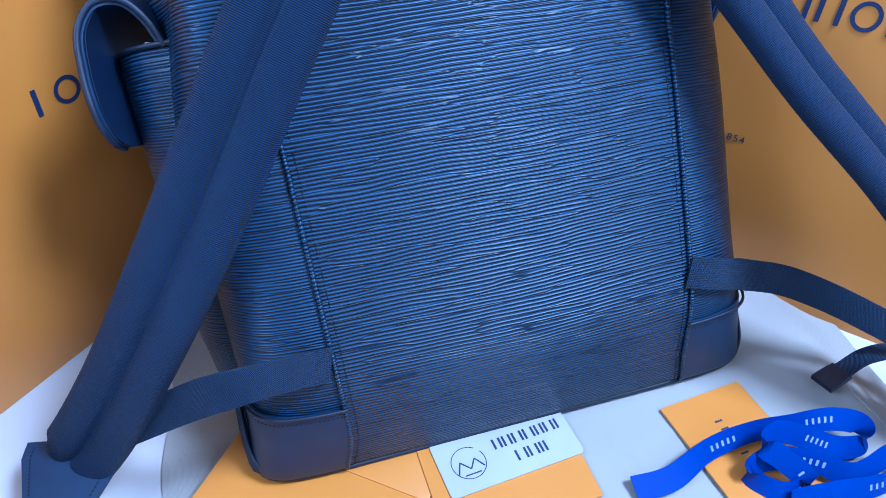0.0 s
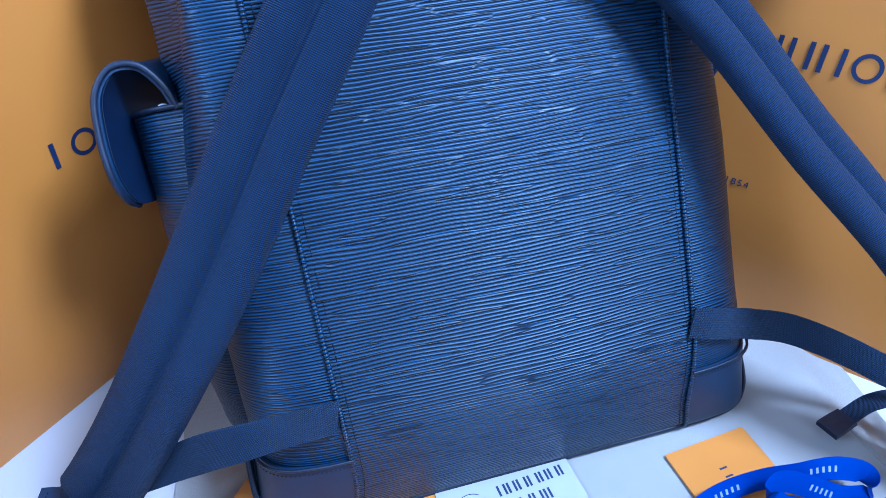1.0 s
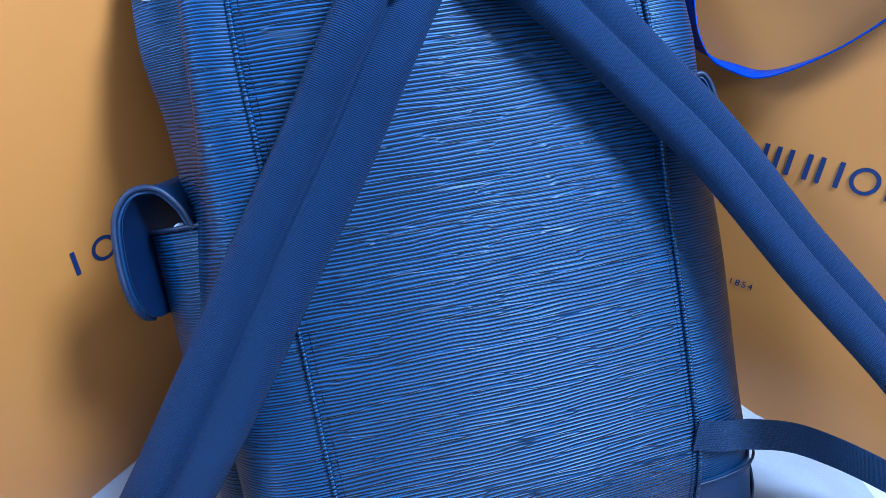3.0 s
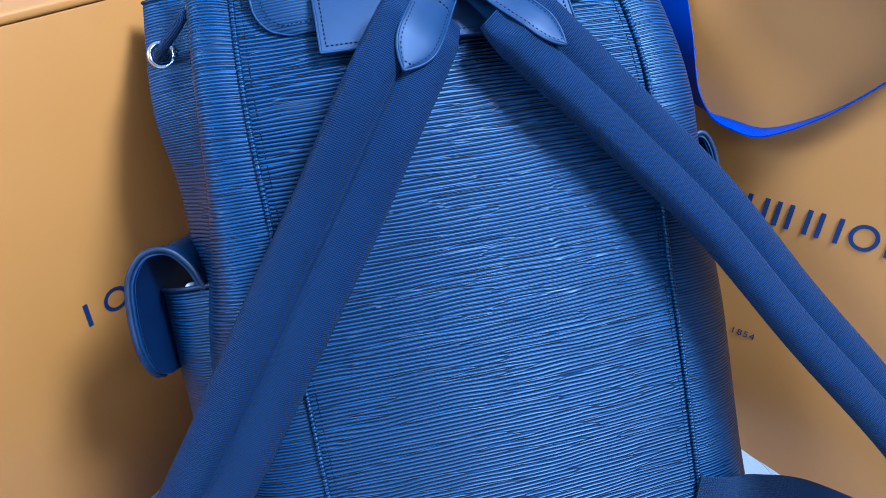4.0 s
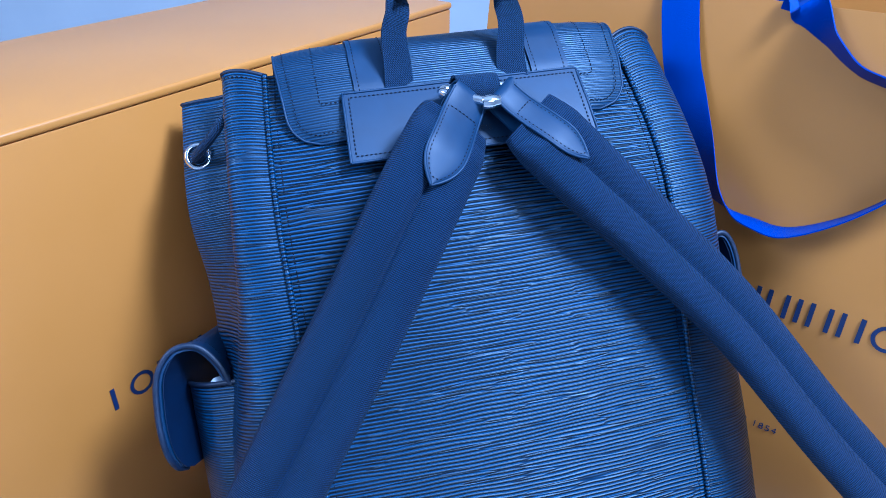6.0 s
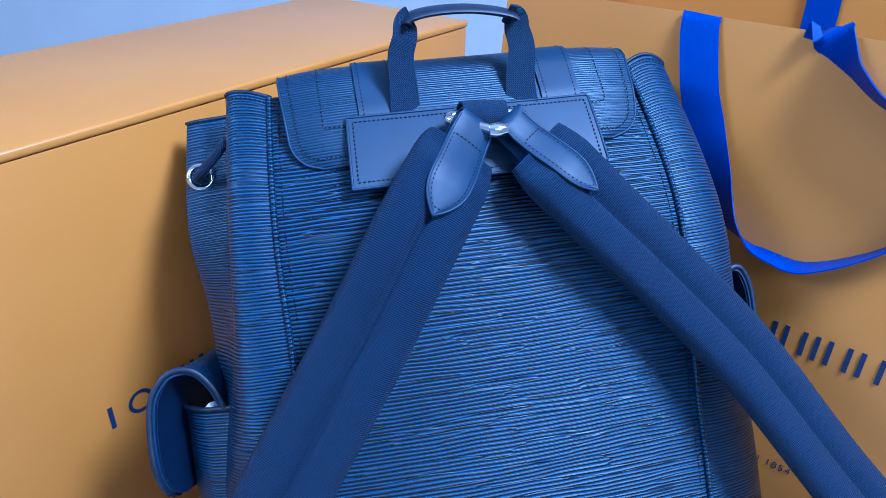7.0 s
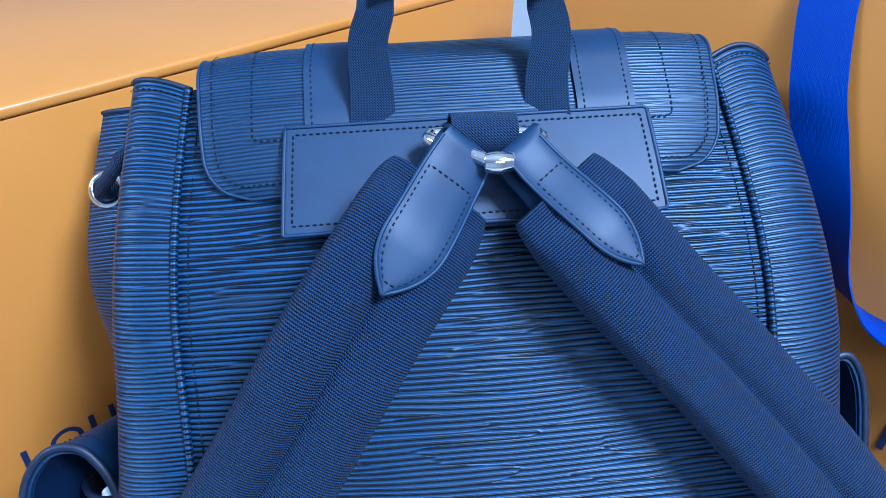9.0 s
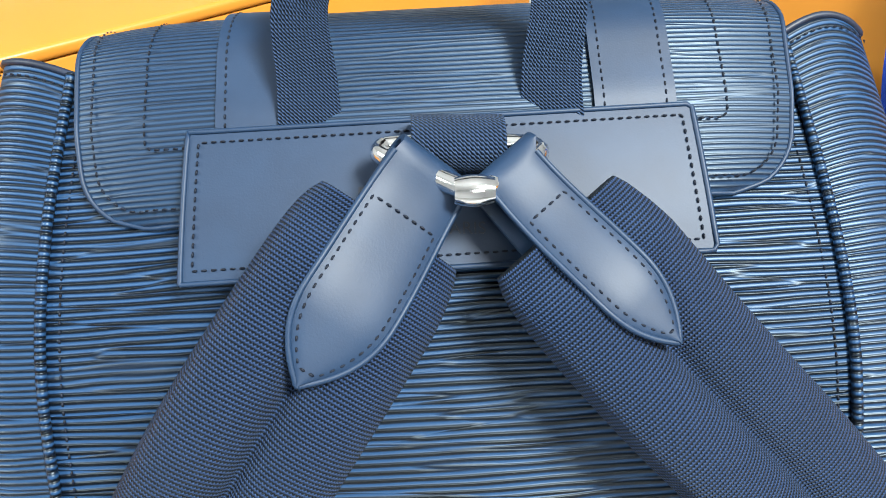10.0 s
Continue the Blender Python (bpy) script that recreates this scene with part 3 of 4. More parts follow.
def strap(points, sides, tab_len, start, wide=1.0):
    line = catmull([start] + [to_bag(*p) for p in points[1:]], 150)
    rot = np.array(BAG.to_3x3().inverted())
    sd = catmull([rot @ np.array(s, float) for s in sides], 150)
    d = np.r_[0, np.cumsum(np.linalg.norm(np.diff(line, axis=0), axis=1))]
    first = int(np.searchsorted(d, 0.017))
    w = np.clip(0.86 + 0.14 * (1 - np.exp(-(d[first:] - d[first]) / 0.006)), 0, 1)
    w[-6:] *= np.array((0.98, 0.95, 0.9, 0.84, 0.76, 0.66))
    th = np.clip((d[first:] - d[first]) / 0.02, 0.35, 1) ** 0.6
    th[-6:] *= np.array((0.97, 0.92, 0.85, 0.75, 0.62, 0.45))
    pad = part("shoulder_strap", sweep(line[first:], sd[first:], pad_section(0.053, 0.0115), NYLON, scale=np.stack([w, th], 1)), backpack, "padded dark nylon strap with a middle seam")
    t, s, n = frames_along(line, sd)
    part("middle_seam", tube((line + n * 0.0029)[first + 20:-3], 0.0009, EDGE, 6), pad)
    # leather tab folded round the ring
    last = int(np.searchsorted(d, tab_len))
    rows, uv = [], []
    steps = tab_len * (1 - (1 - np.linspace(0, 1, 70)) ** 1.7)
    at = lambda arr: np.stack([np.interp(steps, d, arr[:, k]) for k in range(3)], 1)
    tl, ts, tn = at(line), unit(at(s)), unit(at(n))
    for i in range(70):
        q = steps[i] / tab_len
        half = 0.0112 + 0.0008 * math.sin(min(1, q / 0.5) * math.pi / 2)
        half *= wide
        if q > 0.6:
            half *= max(0.05, 1 - ((q - 0.6) / 0.4) ** 2.6)
        rise = min(1, max(0, (steps[i] - 0.004) / 0.044))
        h = 0.0052 + 0.0088 * rise * rise * (3 - 2 * rise)
        xs = np.linspace(-1, 1, 16)
        rows.append([tl[i] + ts[i] * x * half + tn[i] * (h - 0.0012 * abs(x) ** 3) for x in xs])
        uv.append([(x * half, steps[i]) for x in xs])
    # the fold that goes round the ring and back under the strap
    tail_rows = []
    for g in np.linspace(math.pi, 0.25, 9)[:-1]:
        tail_rows.append([line[0] + s[0] * x * 0.0115 + n[0] * (0.0052 * math.cos(g)) - t[0] * 0.0056 * math.sin(g) for x in np.linspace(-1, 1, 16)])
    under = [[line[i] + s[i] * x * 0.0115 - n[i] * 0.0052 for x in np.linspace(-1, 1, 16)] for i in range(first + 2, 0, -2)]
    rows_all = under + tail_rows + rows
    uv_all = [[(x * 0.0125, -0.04 + 0.002 * i) for x in np.linspace(-1, 1, 16)] for i in range(len(under) + len(tail_rows))] + uv
    tab = part("strap_tab", sheet(rows_all, uv_all, 0.0018, SMOOTH, down=True), pad, "pointed smooth leather tab")
    g = np.array(rows)
    inner = [(g[i].mean(0) + (g[i] - g[i].mean(0)) * max(0.2, 1 - 0.0024 / max(0.001, np.linalg.norm(g[i][0] - g[i][-1]) / 2))) for i in range(len(g))]
    k0, k1 = int(np.searchsorted(steps, tab_len * 0.21)), int(np.searchsorted(steps, tab_len * 0.93))
    outline = [inner[i][0] for i in range(k0, k1)] + list(inner[k1]) + [inner[i][-1] for i in range(k1 - 1, k0, -1)] + list(inner[k0][::-1])
    outline = np.array(outline) + n[min(last, 30)] * 0.0006
    tagged(part("tab_stitching", stitches(outline, n[last // 2], THREAD), tab), kind="stuff")
    edge = np.array([r[0] for r in rows] + [r[-1] for r in rows[::-1]])
    part("tab_edge", tube(even(edge, 140), 0.0009, SMOOTH, 6), tab)
    return pad, line, sd


LEFT = [(0.022, 0.462, 0.422), (-0.008, 0.427, 0.373), (-0.031, 0.397, 0.323), (-0.06, 0.364, 0.265), (-0.091, 0.332, 0.201), (-0.125, 0.305, 0.136), (-0.163, 0.293, 0.070), (-0.195, 0.290, 0.022), (-0.212, 0.287, 0.005)]
LEFT_SIDE = [(0.8, 0.4, -0.4), (0.85, 0.3, -0.35), (0.9, 0.1, -0.35), (0.92, -0.1, -0.35), (0.95, -0.05, -0.3), (0.95, -0.15, -0.3), (0.9, -0.2, -0.3), (0.85, -0.4, -0.2), (0.97, -0.2, 0.0)]
RIGHT = [(0.047, 0.470, 0.420), (0.095, 0.478, 0.38), (0.142, 0.473, 0.34), (0.198, 0.455, 0.293), (0.254, 0.425, 0.238), (0.313, 0.389, 0.185), (0.37, 0.358, 0.121), (0.435, 0.325, 0.03)]
RIGHT_SIDE = [(0.42, 0.7, 0.45), (0.38, 0.78, 0.42), (0.33, 0.85, 0.38), (0.32, 0.86, 0.36), (0.32, 0.86, 0.34), (0.32, 0.88, 0.3), (0.34, 0.9, 0.16), (0.35, 0.9, 0.0)]
left_pad, left_line, left_sd = strap(LEFT, LEFT_SIDE, 0.065, ring_place(-0.0118, 0.0105), 1.08)
right_pad, right_line, right_sd = strap(RIGHT, RIGHT_SIDE, 0.063, ring_place(0.0118, 0.0105), 0.77)

# leather ends of the straps, and the webbing back to the foot of the bag
def strap_end(line, sd, pad, way):
    e, t = line[-3], unit(np.array(BAG.to_3x3().inverted()) @ np.array(way))
    s = unit(sd[-1] - t * (sd[-1] @ t))
    n = np.cross(t, s)
    rows, uv = [], []
    for q in np.linspace(-0.012, 0.05, 16):
        half = 0.034 - max(0, q) * 0.36
        rows.append([e + t * q + s * x * half + n * (0.003 * (1 - 0.5 * x * x) - 0.05 * max(0, q)) for x in np.linspace(-1, 1, 12)])
        uv.append([(x * half, q) for x in np.linspace(-1, 1, 12)])
    end = part("strap_end", sheet(rows, uv, 0.004, SMOOTH, down=True), pad, "smooth leather strap end")
    g = np.array(rows)
    outline = [r[1] for r in g[1:]] + [r[-2] for r in g[::-1][:-1]]
    tagged(part("end_stitching", stitches(np.array(outline) + n * 0.0008, n, THREAD), end), kind="stuff")
    return e + t * 0.045


left_tip = strap_end(left_line, left_sd, left_pad, (0.06, -1.0, -0.12))
right_tip = strap_end(right_line, right_sd, right_pad, (0.6, -0.7, -0.2))
flat = [(-0.0115, -0.0009), (0.0115, -0.0009), (0.0115, 0.0009), (-0.0115, 0.0009)]
w0 = on_bag(-half_at(0.09) - 0.003, s_at(0.103), 0.003)
line = [w0, w0 + (-0.026, -0.006, 0.007), w0 + (-0.052, -0.009, 0.009), w0 + (-0.078, 0.0, -0.004), w0 + (-0.102, 0.018, -0.031), w0 + (-0.13, 0.036, -0.06)]
part("lower_webbing", sweep(catmull(line, 80), (0.25, 0.35, 1), flat, WEBBING), backpack, "dark woven webbing strap")
w1 = on_bag(half_at(0.09) - 0.002, s_at(0.107), 0.003)
line = [w1, w1 + (0.02, -0.004, -0.003), w1 + (0.052, 0.0, -0.016), w1 + (0.097, -0.004, -0.033), w1 + (0.15, -0.03, -0.056), w1 + (0.19, -0.07, -0.075), right_tip + (-0.01, 0, 0.004), right_tip]
part("lower_webbing", sweep(catmull(line, 80), (0.0, 0.35, 1), flat, WEBBING), backpack, "dark woven webbing strap")
end = [to_bag(0.335, 0.376, 0.004), to_bag(0.352, 0.386, 0.006), to_bag(0.375, 0.396, 0.016), to_bag(0.40, 0.395, 0.02), to_bag(0.43, 0.37, 0.012)]
narrow = [(0.7 * x, y) for x, y in flat]
loose = part("loose_webbing_end", sweep(catmull(end, 40), to_bag(0.3, 0.2, 0) - to_bag(0.33, 0.3, 0), narrow, WEBBING), backpack, "loose end of dark webbing")
part("leather_tip", sweep(catmull(end, 40)[:9], to_bag(0.3, 0.2, 0) - to_bag(0.33, 0.3, 0), [(1.12 * x, 2.4 * y) for x, y in narrow], EDGE), loose, "dark smooth leather tip")
part("adjuster_buckle", tube(catmull([to_bag(*p) for p in ((0.395, 0.375, 0.012), (0.40, 0.405, 0.016), (0.415, 0.405, 0.016), (0.412, 0.373, 0.012), (0.395, 0.375, 0.012))], 50), 0.0024, METAL, 10), backpack, "silver strap adjuster")

# ---- cord and eyelets at the mouth ----
for sign in (-1,):
    p = on_bag(sign * (half_at(0) + 0.037), s_at(0.416), -0.043)
    eye = part("eyelet", tube([p + np.array((0.0075 * math.cos(g), 0.0, 0.0)) + 0.0075 * math.sin(g) * np.array((0.0, 0.55, 0.83)) for g in np.linspace(0, 2 * math.pi, 33)], 0.0018, METAL, 8), backpack, "silver eyelet ring")
    q = on_bag(sign * (half_at(0) + 0.013), s_at(0.420), -0.012)
    part("draw_cord", tube(catmull([p + (0.003, 0.004, -0.002), p + (-0.001, -0.006, 0.002), (p + q) / 2 + (0, -0.008, 0.004), q + (-0.002, -0.002, 0), q + (0.012, 0.01, 0)], 40), 0.0032, WEBBING, 10), backpack, "braided dark drawstring cord")
    part("eyelet", tube([q + 0.006 * np.array((0.25 * math.cos(g), math.cos(g), math.sin(g))) for g in np.linspace(0, 2 * math.pi, 25)], 0.0014, METAL, 8), backpack, "silver eyelet ring")

# ---- side pockets with curved lids ----
for sign in (-1, 1):
    reach = 1.0 if sign < 0 else 0.6
    s_top = s_at(0.292) + (0.008 if sign < 0 else 0.022)
    prof = catmull([(0.173, -0.020), (0.179, -0.004), (0.190, 0.0085), (0.205, 0.0085), (0.2165, -0.006), (0.22, -0.03), (0.22, -0.052), (0.219, -0.076)], 46)
    rows, uv = [], []
    for i, (a, ds) in enumerate(prof):
        a = 0.168 + (a - 0.168) * reach
        drop = max(0.0, (i - 35) / 10)
        n0, n1 = (k * (0.022 - 0.022 * math.sqrt(1 - min(1, drop) ** 2)) + e for k, e in ((-1, -0.044), (1, -0.160)))
        rows.append([on_bag(sign * (a - 0.30 * max(0, -0.044 - (n0 + (n1 - n0) * k)) * min(1, i / 14)), s_top + ds + 0.028 * min(1, 2.5 * k) * max(0, 1 - i / 16), n0 + (n1 - n0) * k) for k in np.linspace(0, 1, 12)])
        uv.append([(k * 0.08, i * 0.004) for k in np.linspace(0, 1, 12)])
    pocket = part("side_pocket", sheet([[on_bag(sign * (0.166 + 0.039 * reach * math.sin(math.pi * min(1, max(0, k)) ) ** 0.4), s, -0.042 - 0.10 * k) for k in np.linspace(0, 1, 16)] for s in np.linspace(s_at(0.05), s_at(0.283), 30)], [[(k * 0.1 + 8, s) for k in np.linspace(0, 1, 16)] for s in np.linspace(s_at(0.05), s_at(0.283), 30)], 0.002, EPI_SIDE, down=sign < 0), backpack, "ridged leather side pocket")
    lid = part("pocket_lid", sheet(rows, uv, 0.0035, SMOOTH, down=sign > 0), pocket, "smooth leather lid curving down over the pocket")
    inner = [[q + np.array((-sign * 0.0042 * min(1, i / 20), 0, -0.0042 * max(0, 1 - i / 24))) for q in row] for i, row in enumerate(rows)]
    part("lid_lining", sheet(inner, uv, 0.0006, LINING, down=sign > 0), lid, "dark lining of the lid")
    rim = [r[0] for r in rows]
    part("lid_edge", tube(even(rim, 60), 0.0021, EDGE, 8), lid)
    tagged(part("lid_stitching", stitches([r[1] + np.array((sign * 0.0004, 0, 0.0004)) for r in rows], (sign * 0.7, 0, 0.7), THREAD), lid), kind="stuff")
    hem = [on_bag(sign * (0.166 + 0.039 * reach * math.sin(math.pi * k) ** 0.4), s_at(0.283), -0.042 - 0.10 * k) for k in np.linspace(0, 1, 24)]
    part("pocket_hem", tube(hem, 0.0018, EDGE, 6), pocket)
p = on_bag(-0.184, s_at(0.284), -0.052)
part("tissue_wad", sweep(catmull([p + (-0.003, 0.002, -0.006), p + (0.0, 0.0, -0.001), p + (0.004, 0.004, -0.003)], 12), (0, 1, 0), [(0.003 * math.cos(g), 0.0015 * math.sin(g) + 0.0006 * math.sin(3 * g)) for g in np.linspace(0, 2 * math.pi, 14, endpoint=False)], TISSUE), backpack, "white tissue stuffed in the pocket")

# ---- orange gift box ----
GB = pose(-0.2445, 0.451, TABLE_Z, 0, 0, 61.2)
gift_box = thing("gift_box", GB, "large orange cardboard gift box with a lift-off lid", "box")
BX0, BX1, BD, BH = -0.36, 0.46, 0.215, 0.437
part("box_body", box_mesh(BX1 - BX0, BD, BH - 0.007, 0.0015, ORANGE, ((BX0 + BX1) / 2, BD / 2, (BH - 0.007) / 2)), gift_box)
part("box_lid", box_mesh(BX1 - BX0 + 0.003, BD + 0.003, 0.007, 0.0026, ORANGE, ((BX0 + BX1) / 2, BD / 2, BH - 0.0032), 4), gift_box, "orange lid with a rounded edge")
widths = [0.011, 0.021, 0.017, 0.004, 0.013, 0.0, 0.02, 0.017, 0.004, 0.017, 0.017, 0.021, 0.018]


def ring_sign(w, h, mat, stroke=0.0031, k=28):
    """A flat printed ring, w wide and h high, on the xy plane."""
    verts, faces = [], []
    for i in range(k):
        g = 2 * math.pi * i / k
        verts += [(w / 2 * math.cos(g), h / 2 * math.sin(g), 0), ((w / 2 - stroke) * math.cos(g), (h / 2 - stroke) * math.sin(g), 0)]
        a, b = 2 * i, 2 * ((i + 1) % k)
        faces.append((a, b, b + 1, a + 1))
    return mesh_of(verts, faces, None, mat, smooth=False)


def signs(place, widths, x, h, gap, mat=INK):
    """A row of plain printed shapes, as wide as the signs: rings and upright bars."""
    for w in widths:
        if w > 0.0205:
            place("printed_ring", ring_sign(w, h * 1.04, mat), x + w / 2)
        else:
            for q in ((0.0018, w - 0.0018) if w > 0.0115 else (0.002,) if w else ()):
                place("printed_bar", box_mesh(0.0036, h, 0.0003, 0, mat), x + q)
        x += w + gap if w else gap * 2.5


def on_box(name, me, x):
    ob = part(name, me, gift_box)
    ob.matrix_local = Matrix.Translation((x, -0.0006, 0.216)) @ Euler((radians(90), 0, 0)).to_matrix().to_4x4()


signs(on_box, widths[:6], -0.001, 0.02, 0.005)

# ---- orange paper carrier bag with blue ribbon handles ----
PB = pose(0.019, 0.74, TABLE_Z, 0, 0, -31)
carrier = thing("paper_carrier_bag", PB, "large orange paper carrier bag standing upright", "shopping bag")
CL, CD, CH = 0.66, 0.20, 0.49


def front_y(z):
    return -0.045 + 0.055 * z / CH + 0.007 * max(0, 1 - z / 0.115)


xs, zs = np.linspace(0, CL, 40), np.linspace(0, CH, 40)


def carrier_front(x, z, lift=0.0):
    return np.array((x, front_y(z) - 0.004 * math.sin(math.pi * x / CL) * math.sin(math.pi * z / CH) + 0.0012 * math.exp(-((z - 0.115) / 0.002) ** 2) - lift, z))


part("front_panel", sheet([[carrier_front(x, z) for x in xs] for z in zs], [[(x, z) for x in xs] for z in zs], 0.0012, ORANGE), carrier)
part("back_panel", sheet([[(x, CD, z) for x in xs] for z in zs], [[(x, z) for x in xs] for z in zs], 0.0012, ORANGE), carrier)
for x in (0.0006, CL):
    ys = np.linspace(0, 1, 9)
    part("gusset", sheet([[(x + (0.018 if x < 0.1 else -0.018) * (1 - abs(2 * y - 1)) * z / CH, front_y(z) + 0.0015 + (CD - front_y(z) - 0.004) * y, z) for y in ys] for z in zs], [[(y, z) for y in ys] for z in zs], 0.0012, ORANGE), carrier)
part("bottom", box_mesh(CL - 0.004, CD + 0.035, 0.0015, 0, ORANGE, (CL / 2, CD / 2 - 0.02, 0.001)), carrier)


def on_front(name, me, x, z, lift=0.0006, tilt=6.4):
    ob = part(name, me, carrier)
    p = carrier_front(x, z, lift)
    ob.matrix_local = Matrix.Translation(p) @ Euler((radians(90 - tilt), 0, 0)).to_matrix().to_4x4()
    return ob


signs(lambda name, me, x: on_front(name, me, x, 0.265, 0.0009), widths, 0.165, 0.021, 0.0055)
on_front("printed_line", lettering("FONDÉE EN 1854", 0.0086, INK, spacing=1.25), 0.296, 0.1495)

RW = 0.0145


def ribbon_handle(points, sides):
    return part("ribbon_handle", sweep(catmull(points, 160), sides_along(points, sides, 160), [(-RW, -0.0005), (-RW * 0.5, -0.0007), (RW * 0.5, -0.0007), (RW, -0.0005), (RW, 0.0005), (RW * 0.5, 0.0007), (-RW * 0.5, 0.0007), (-RW, 0.0005)], RIBBON), carrier, "blue woven ribbon handle")


def fr(x, z, lift):
    return carrier_front(x, z, lift)


ribbon_handle([fr(0.176, CH - 0.02, -0.003), fr(0.176, CH + 0.001, 0.001), fr(0.178, CH - 0.012, 0.005), fr(0.189, 0.442, 0.010), fr(0.199, 0.418, 0.010), fr(0.214, 0.386, 0.011), fr(0.230, 0.356, 0.012), fr(0.252, 0.337, 0.013), fr(0.274, 0.331, 0.014), fr(0.298, 0.331, 0.014), fr(0.330, 0.350, 0.014), fr(0.357, 0.376, 0.014), fr(0.378, 0.405, 0.014), fr(0.378, 0.432, 0.014), fr(0.356, 0.442, 0.014), fr(0.332, 0.449, 0.013), fr(0.311, 0.455, 0.012), fr(0.290, 0.470, 0.010), fr(0.272, 0.486, 0.005), fr(0.265, CH + 0.001, 0.001), fr(0.262, CH - 0.02, -0.003)],
              [(1, 0, 0), (1, 0, 0), (1, 0, 0.05), (1, 0, 0.1), (0.98, 0, 0.05), (0.95, -0.2, 0.1), (0.8, -0.5, 0.1), (0.5, -0.8, 0.15), (0.15, -0.95, 0.14), (0, -0.97, 0.12), (-0.1, -0.97, 0.12), (-0.1, -0.97, 0.14), (-0.15, -0.95, 0.2), (-0.1, -0.9, 0.3), (0, -0.86, 0.4), (0.05, -0.86, 0.42), (0.1, -0.86, 0.42), (0.3, -0.8, 0.45), (0.8, -0.4, 0.4), (1, 0, 0), (1, 0, 0)])
ribbon_handle([(0.22, CD - 0.003, CH - 0.05), (0.22, CD - 0.004, CH - 0.02), (0.22, CD - 0.004, CH + 0.03), (0.24, CD - 0.004, CH + 0.09), (0.29, CD, CH + 0.12), (0.35, CD, CH + 0.09), (0.37, CD - 0.004, CH + 0.03), (0.37, CD - 0.004, CH - 0.05)], [(1, 0, 0)] * 3 + [(0.8, 0, -0.5), (0.0, 0.1, -1), (-0.8, 0, -0.5), (-1, 0, 0), (-1, 0, 0)])

# ---- dust bag under the backpack ----
def cloth_height(x, y):
    e = min((x + 0.24) / 0.07, (0.30 - x) / 0.05, (y + 0.22) / 0.05, (0.24 - y) / 0.06)
    e = max(0.0, min(1.0, e))
    e = e * e * (3 - 2 * e)
    under = math.exp(-((max(0, abs(x + 0.012) - 0.175) / 0.02) ** 2)) * math.exp(-((max(0, abs(y - 0.08) - 0.075) / 0.03) ** 2))
    crease = (1 - abs(noise.noise((x * 7 + y * 5, y * 6 - x * 3, 5.1)))) ** 9
    folds = noise.noise((x * 9 + 3, y * 14, 0.3)) * 0.006 + noise.noise((x * 30, y * 22, 1.7)) * 0.0018 + (crease - 0.3) * 0.005
    side = 3.0 if x < -0.13 else 0.6
    heap = 0.05 * math.exp(-((x - 0.20) / 0.035) ** 2 - ((y - 0.15) / 0.05) ** 2)
    return TABLE_Z + 0.002 + e * 0.0205 + e * (folds * side * (1 - under) - 0.002) + heap


xs, ys = np.linspace(-0.26, 0.31, 120), np.linspace(-0.24, 0.25, 110)
rows = [[(x + 0.012 * noise.noise((y * 11, x * 2, 4.0)), y + 0.012 * noise.noise((x * 11, y * 2, 9.0)), cloth_height(x, y)) for x in xs] for y in ys]
dust_bag = new("dust_bag", sheet(rows, [[(x, y) for x in xs] for y in ys], 0.0012, CLOTH, down=True))
dust_bag.matrix_world = pose(0.1065, 0.34, 0, 0, 0, 19)
tagged(dust_bag, "cream cotton dust bag lying creased under the backpack", "cloth bag")

for x0, nm in ((0.262, "hem"), (-0.205, "hem")):
    rows = [[(x0 + 0.012 * k + 0.003 * math.sin(y * 40), y, cloth_height(x0 + 0.012 * k + 0.003 * math.sin(y * 40), y) + 0.0012) for k in np.linspace(0, 1, 5)] for y in np.linspace(-0.22, 0.22, 80)]
    part(nm, sheet(rows, [[(k * 0.01, i * 0.004) for k in range(5)] for i in range(80)], 0.0008, CLOTH), dust_bag)
    tagged(part("hem_stitching", stitches([r2[1] + np.array((0, 0, 0.0003)) if isinstance(r2[1], np.ndarray) else np.array(r2[1]) + (0, 0, 0.0003) for r2 in rows], (0, 0, 1), CLOTH, 0.003, 0.0015, 0.0008), dust_bag), kind="stuff")


def flat_card(name, x, y, z, sx, sy, turn, thick, mat, label, category, radius=0.0015):
    bm = bmesh.new()
    pts = []
    for cx, cy, a0 in ((sx / 2 - radius, sy / 2 - radius, 0), (-sx / 2 + radius, sy / 2 - radius, 90), (-sx / 2 + radius, -sy / 2 + radius, 180), (sx / 2 - radius, -sy / 2 + radius, 270)):
        for k in range(6):
            g = radians(a0 + k * 18)
            pts.append(bm.verts.new((cx + radius * math.cos(g), cy + radius * math.sin(g), 0)))
    f = bm.faces.new(pts)
    r = bmesh.ops.extrude_face_region(bm, geom=[f])
    bmesh.ops.translate(bm, vec=(0, 0, thick), verts=[v for v in r["geom"] if isinstance(v, bmesh.types.BMVert)])
    bmesh.ops.recalc_face_normals(bm, faces=bm.faces)
    me = bpy.data.meshes.new(name)
    bm.to_mesh(me)
    bm.free()
    me.materials.append(mat)
    ob = new(name, me)
    ob.matrix_world = pose(x, y + 0.006, z - 0.008, 0, 0, turn)
    return tagged(ob, label, category)


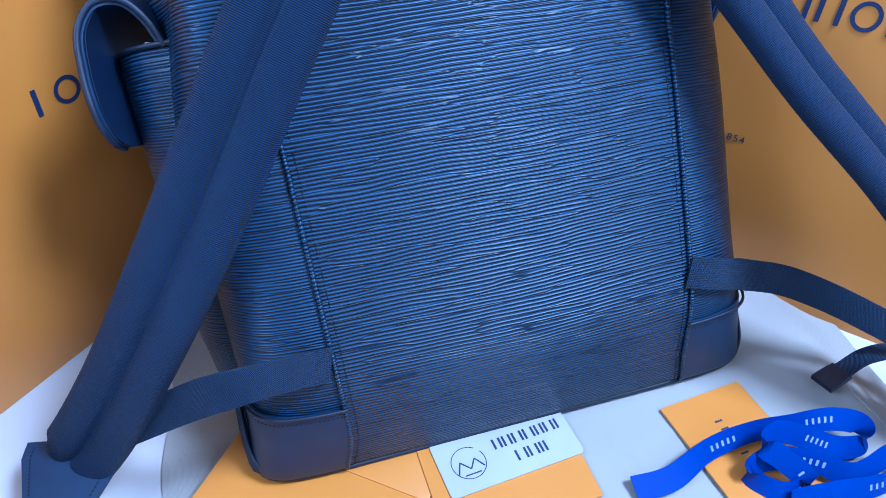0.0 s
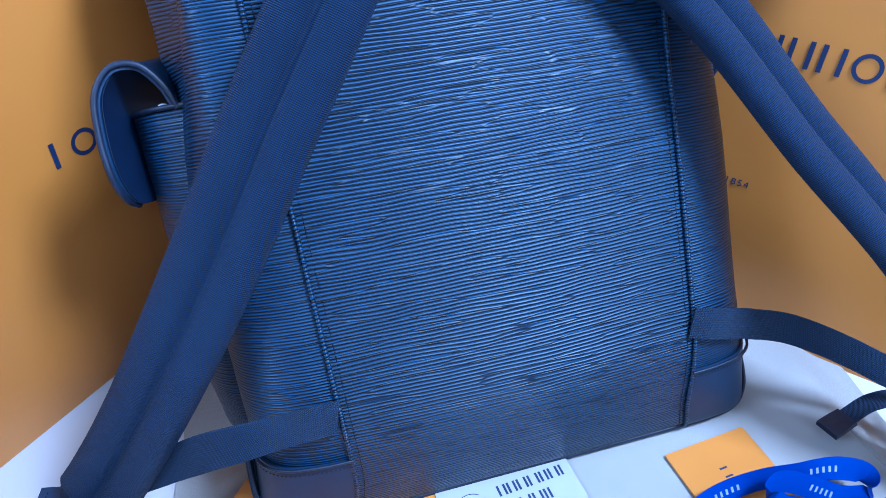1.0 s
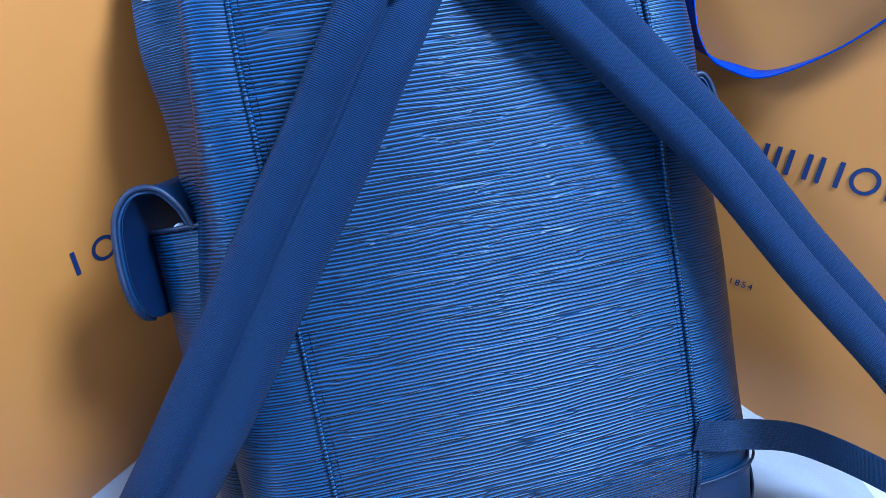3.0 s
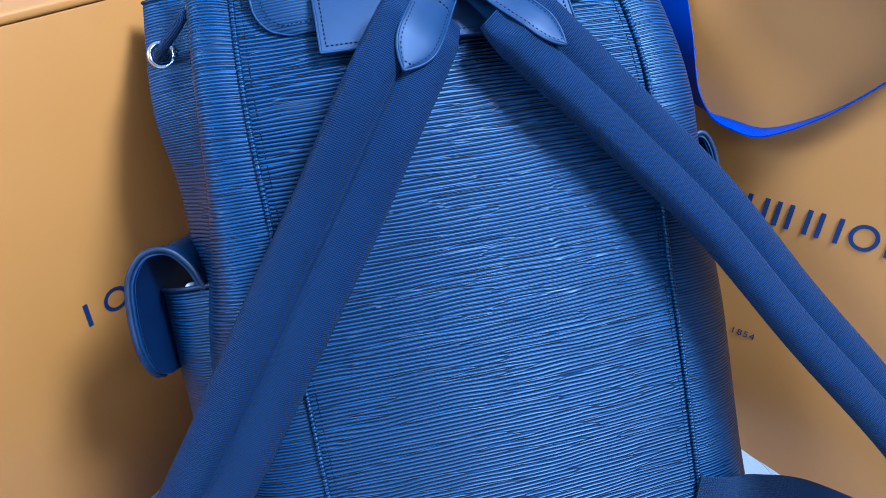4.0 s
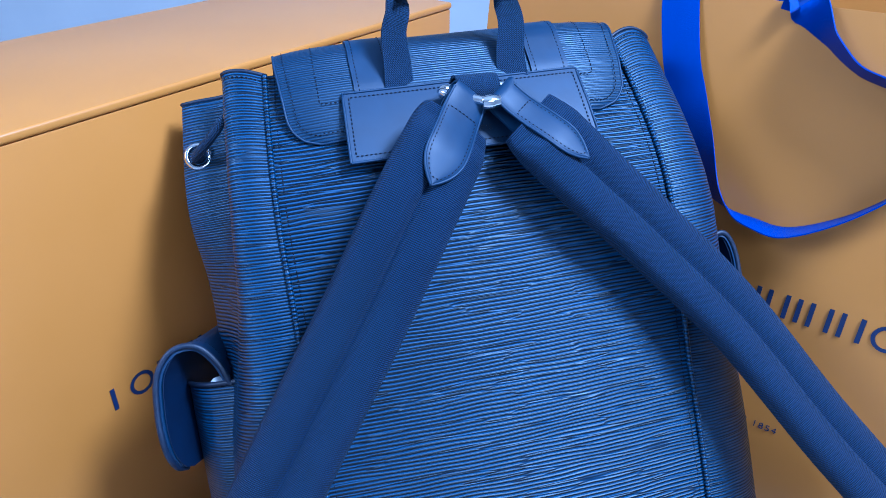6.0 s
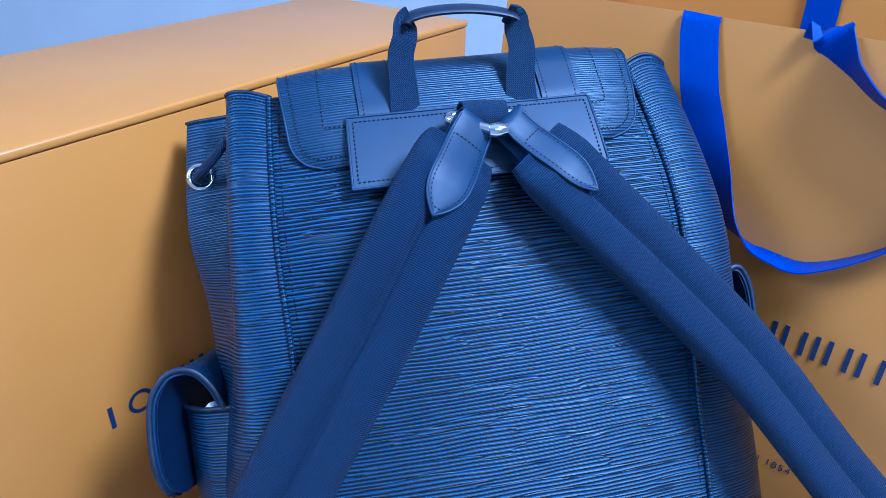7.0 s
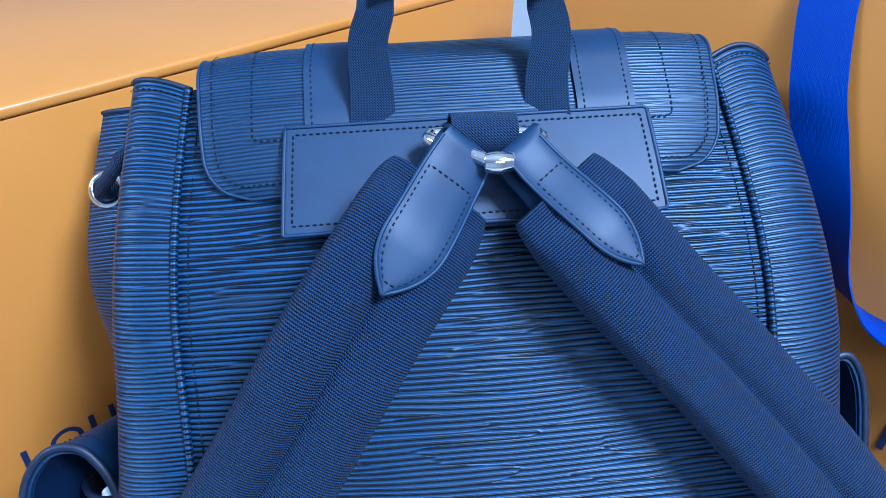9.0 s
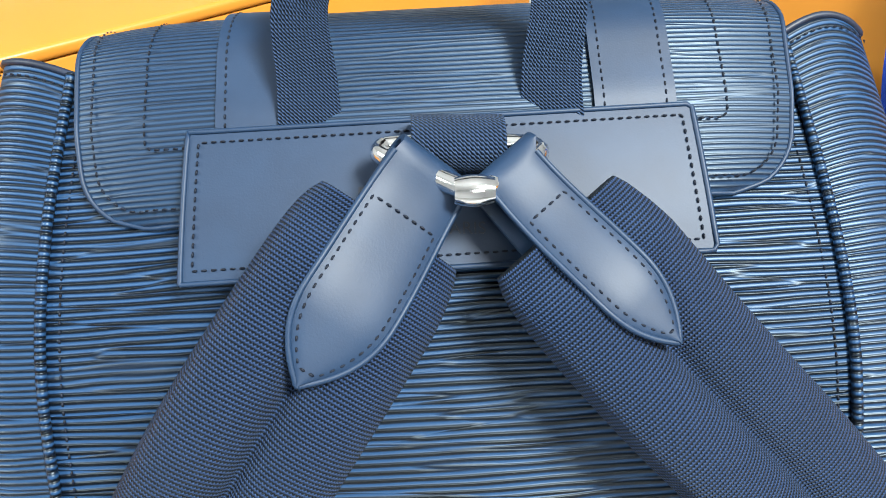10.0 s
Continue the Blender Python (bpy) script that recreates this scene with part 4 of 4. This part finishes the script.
flat_card("orange_pouch", -0.046, 0.262, -0.001, 0.15, 0.16, -20.6, 0.0025, ORANGE, "flat orange paper pouch half under the backpack", "pouch")
pouch = bpy.data.objects["orange_pouch"]
part("pouch_flap", box_mesh(0.146, 0.045, 0.0008, 0.0003, ORANGE, (0, 0.055, 0.003)), pouch, "folded flap of the pouch")
flat_card("orange_booklet", 0.088, 0.292, 0.0016, 0.112, 0.075, 19, 0.002, ORANGE, "orange paper booklet under a white card", "booklet")
card = flat_card("white_card", 0.0885, 0.3085, 0.0040, 0.103, 0.046, 23.3, 0.0009, PLASTIC, "white plastic card with dark printed marks", "card", 0.004)
for row_y, ws, x0 in ((0.006, (0.0065, 0.0065, 0.0075, 0.008, 0.006, 0.0075, 0.002), -0.008), (-0.008, (0.0085, 0.0075, 0.002, 0.002), 0.004)):
    x = x0
    for w in ws:
        for q in ((0.0008, w - 0.0008) if w > 0.004 else (w / 2,)):
            part("printed_bar", box_mesh(0.0017, 0.0085, 0.0002, 0, INK, (x + q, row_y, 0.00105)), card)
        x += w + 0.0014
part("printed_ring", tube([(-0.030 + 0.0125 * math.cos(g), -0.001 + 0.0125 * math.sin(g), 0.0010) for g in np.linspace(0.9, 2 * math.pi + 0.5, 50)], 0.0003, INK, 6), card)
for a, b in (((-0.040, -0.008), (-0.036, 0.001)), ((-0.036, 0.001), (-0.030, -0.006)), ((-0.030, -0.006), (-0.025, 0.001)), ((-0.025, 0.001), (-0.020, -0.007)), ((-0.036, -0.010), (-0.024, -0.010))):
    part("printed_stroke", tube([(*a, 0.0010), (*b, 0.0010)], 0.0005, INK, 6), card)
booklet = flat_card("orange_card", 0.262, 0.315, 0.001, 0.073, 0.105, 23.4, 0.0016, ORANGE, "orange folded paper card under blue ribbon", "card")
y = 0.03
for w in (0.006, 0.0045, 0.0045, 0.001, 0.0045, 0.005, 0.0, 0.004, 0.001):
    if w:
        part("printed_bar", box_mesh(0.0065, min(w, 0.0014), 0.0002, 0, INK, (-0.002, y - w / 2, 0.0018)), booklet)
    y -= (w + 0.0018) if w else 0.005

# ---- loose printed ribbon ----
RIB = [(0.174, 0.284, -0.001), (0.201, 0.292, 0.001), (0.231, 0.313, 0.005), (0.261, 0.324, 0.011), (0.29, 0.328, 0.016), (0.319, 0.332, 0.019), (0.341, 0.331, 0.015), (0.343, 0.321, 0.007), (0.323, 0.318, 0.005), (0.295, 0.318, 0.017), (0.274, 0.317, 0.023), (0.263, 0.307, 0.021), (0.274, 0.3, 0.017), (0.291, 0.291, 0.005), (0.276, 0.283, 0.0), (0.257, 0.292, 0.001), (0.256, 0.299, 0.005), (0.273, 0.305, 0.009), (0.3, 0.303, 0.009), (0.325, 0.296, 0.007), (0.356, 0.31, 0.009), (0.364, 0.302, 0.005), (0.344, 0.291, 0.003), (0.31, 0.284, 0.002), (0.278, 0.278, 0.001)]
side = [(-0.3, 0.75, 0.3), (-0.3, 0.75, 0.45)] + [(0.12 * math.sin(i * 1.3), 0.45 + 0.15 * math.cos(i * 2.1), 0.75) for i in range(len(RIB) - 2)]
sec = [(-0.0085, -0.0003), (0.0085, -0.0003), (0.0085, 0.0003), (-0.0085, 0.0003)]
ribbon = new("loose_ribbon", sweep(catmull(RIB, 260), sides_along(RIB, side, 260), sec, RIBBON))
tagged(ribbon, "bright blue printed ribbon lying in loose coils", "ribbon")
line, sd = catmull(RIB, 260), sides_along(RIB, side, 260)
t, s, n = frames_along(line, sd)
for i0 in (30, 62, 100, 140, 180, 225):
    for k in range(5):
        i = i0 + k * 2
        for sgn in (1, -1):
            p = line[i] + n[i] * 0.0005 * sgn
            bar = part("printed_bar", mesh_of([p + t[i] * a * 0.0009 + s[i] * b * 0.0022 + n[i] * 0.0001 * sgn for a, b in ((-1, -1), (1, -1), (1, 1), (-1, 1))], [(0, 1, 2, 3)], None, INKWHITE), ribbon)
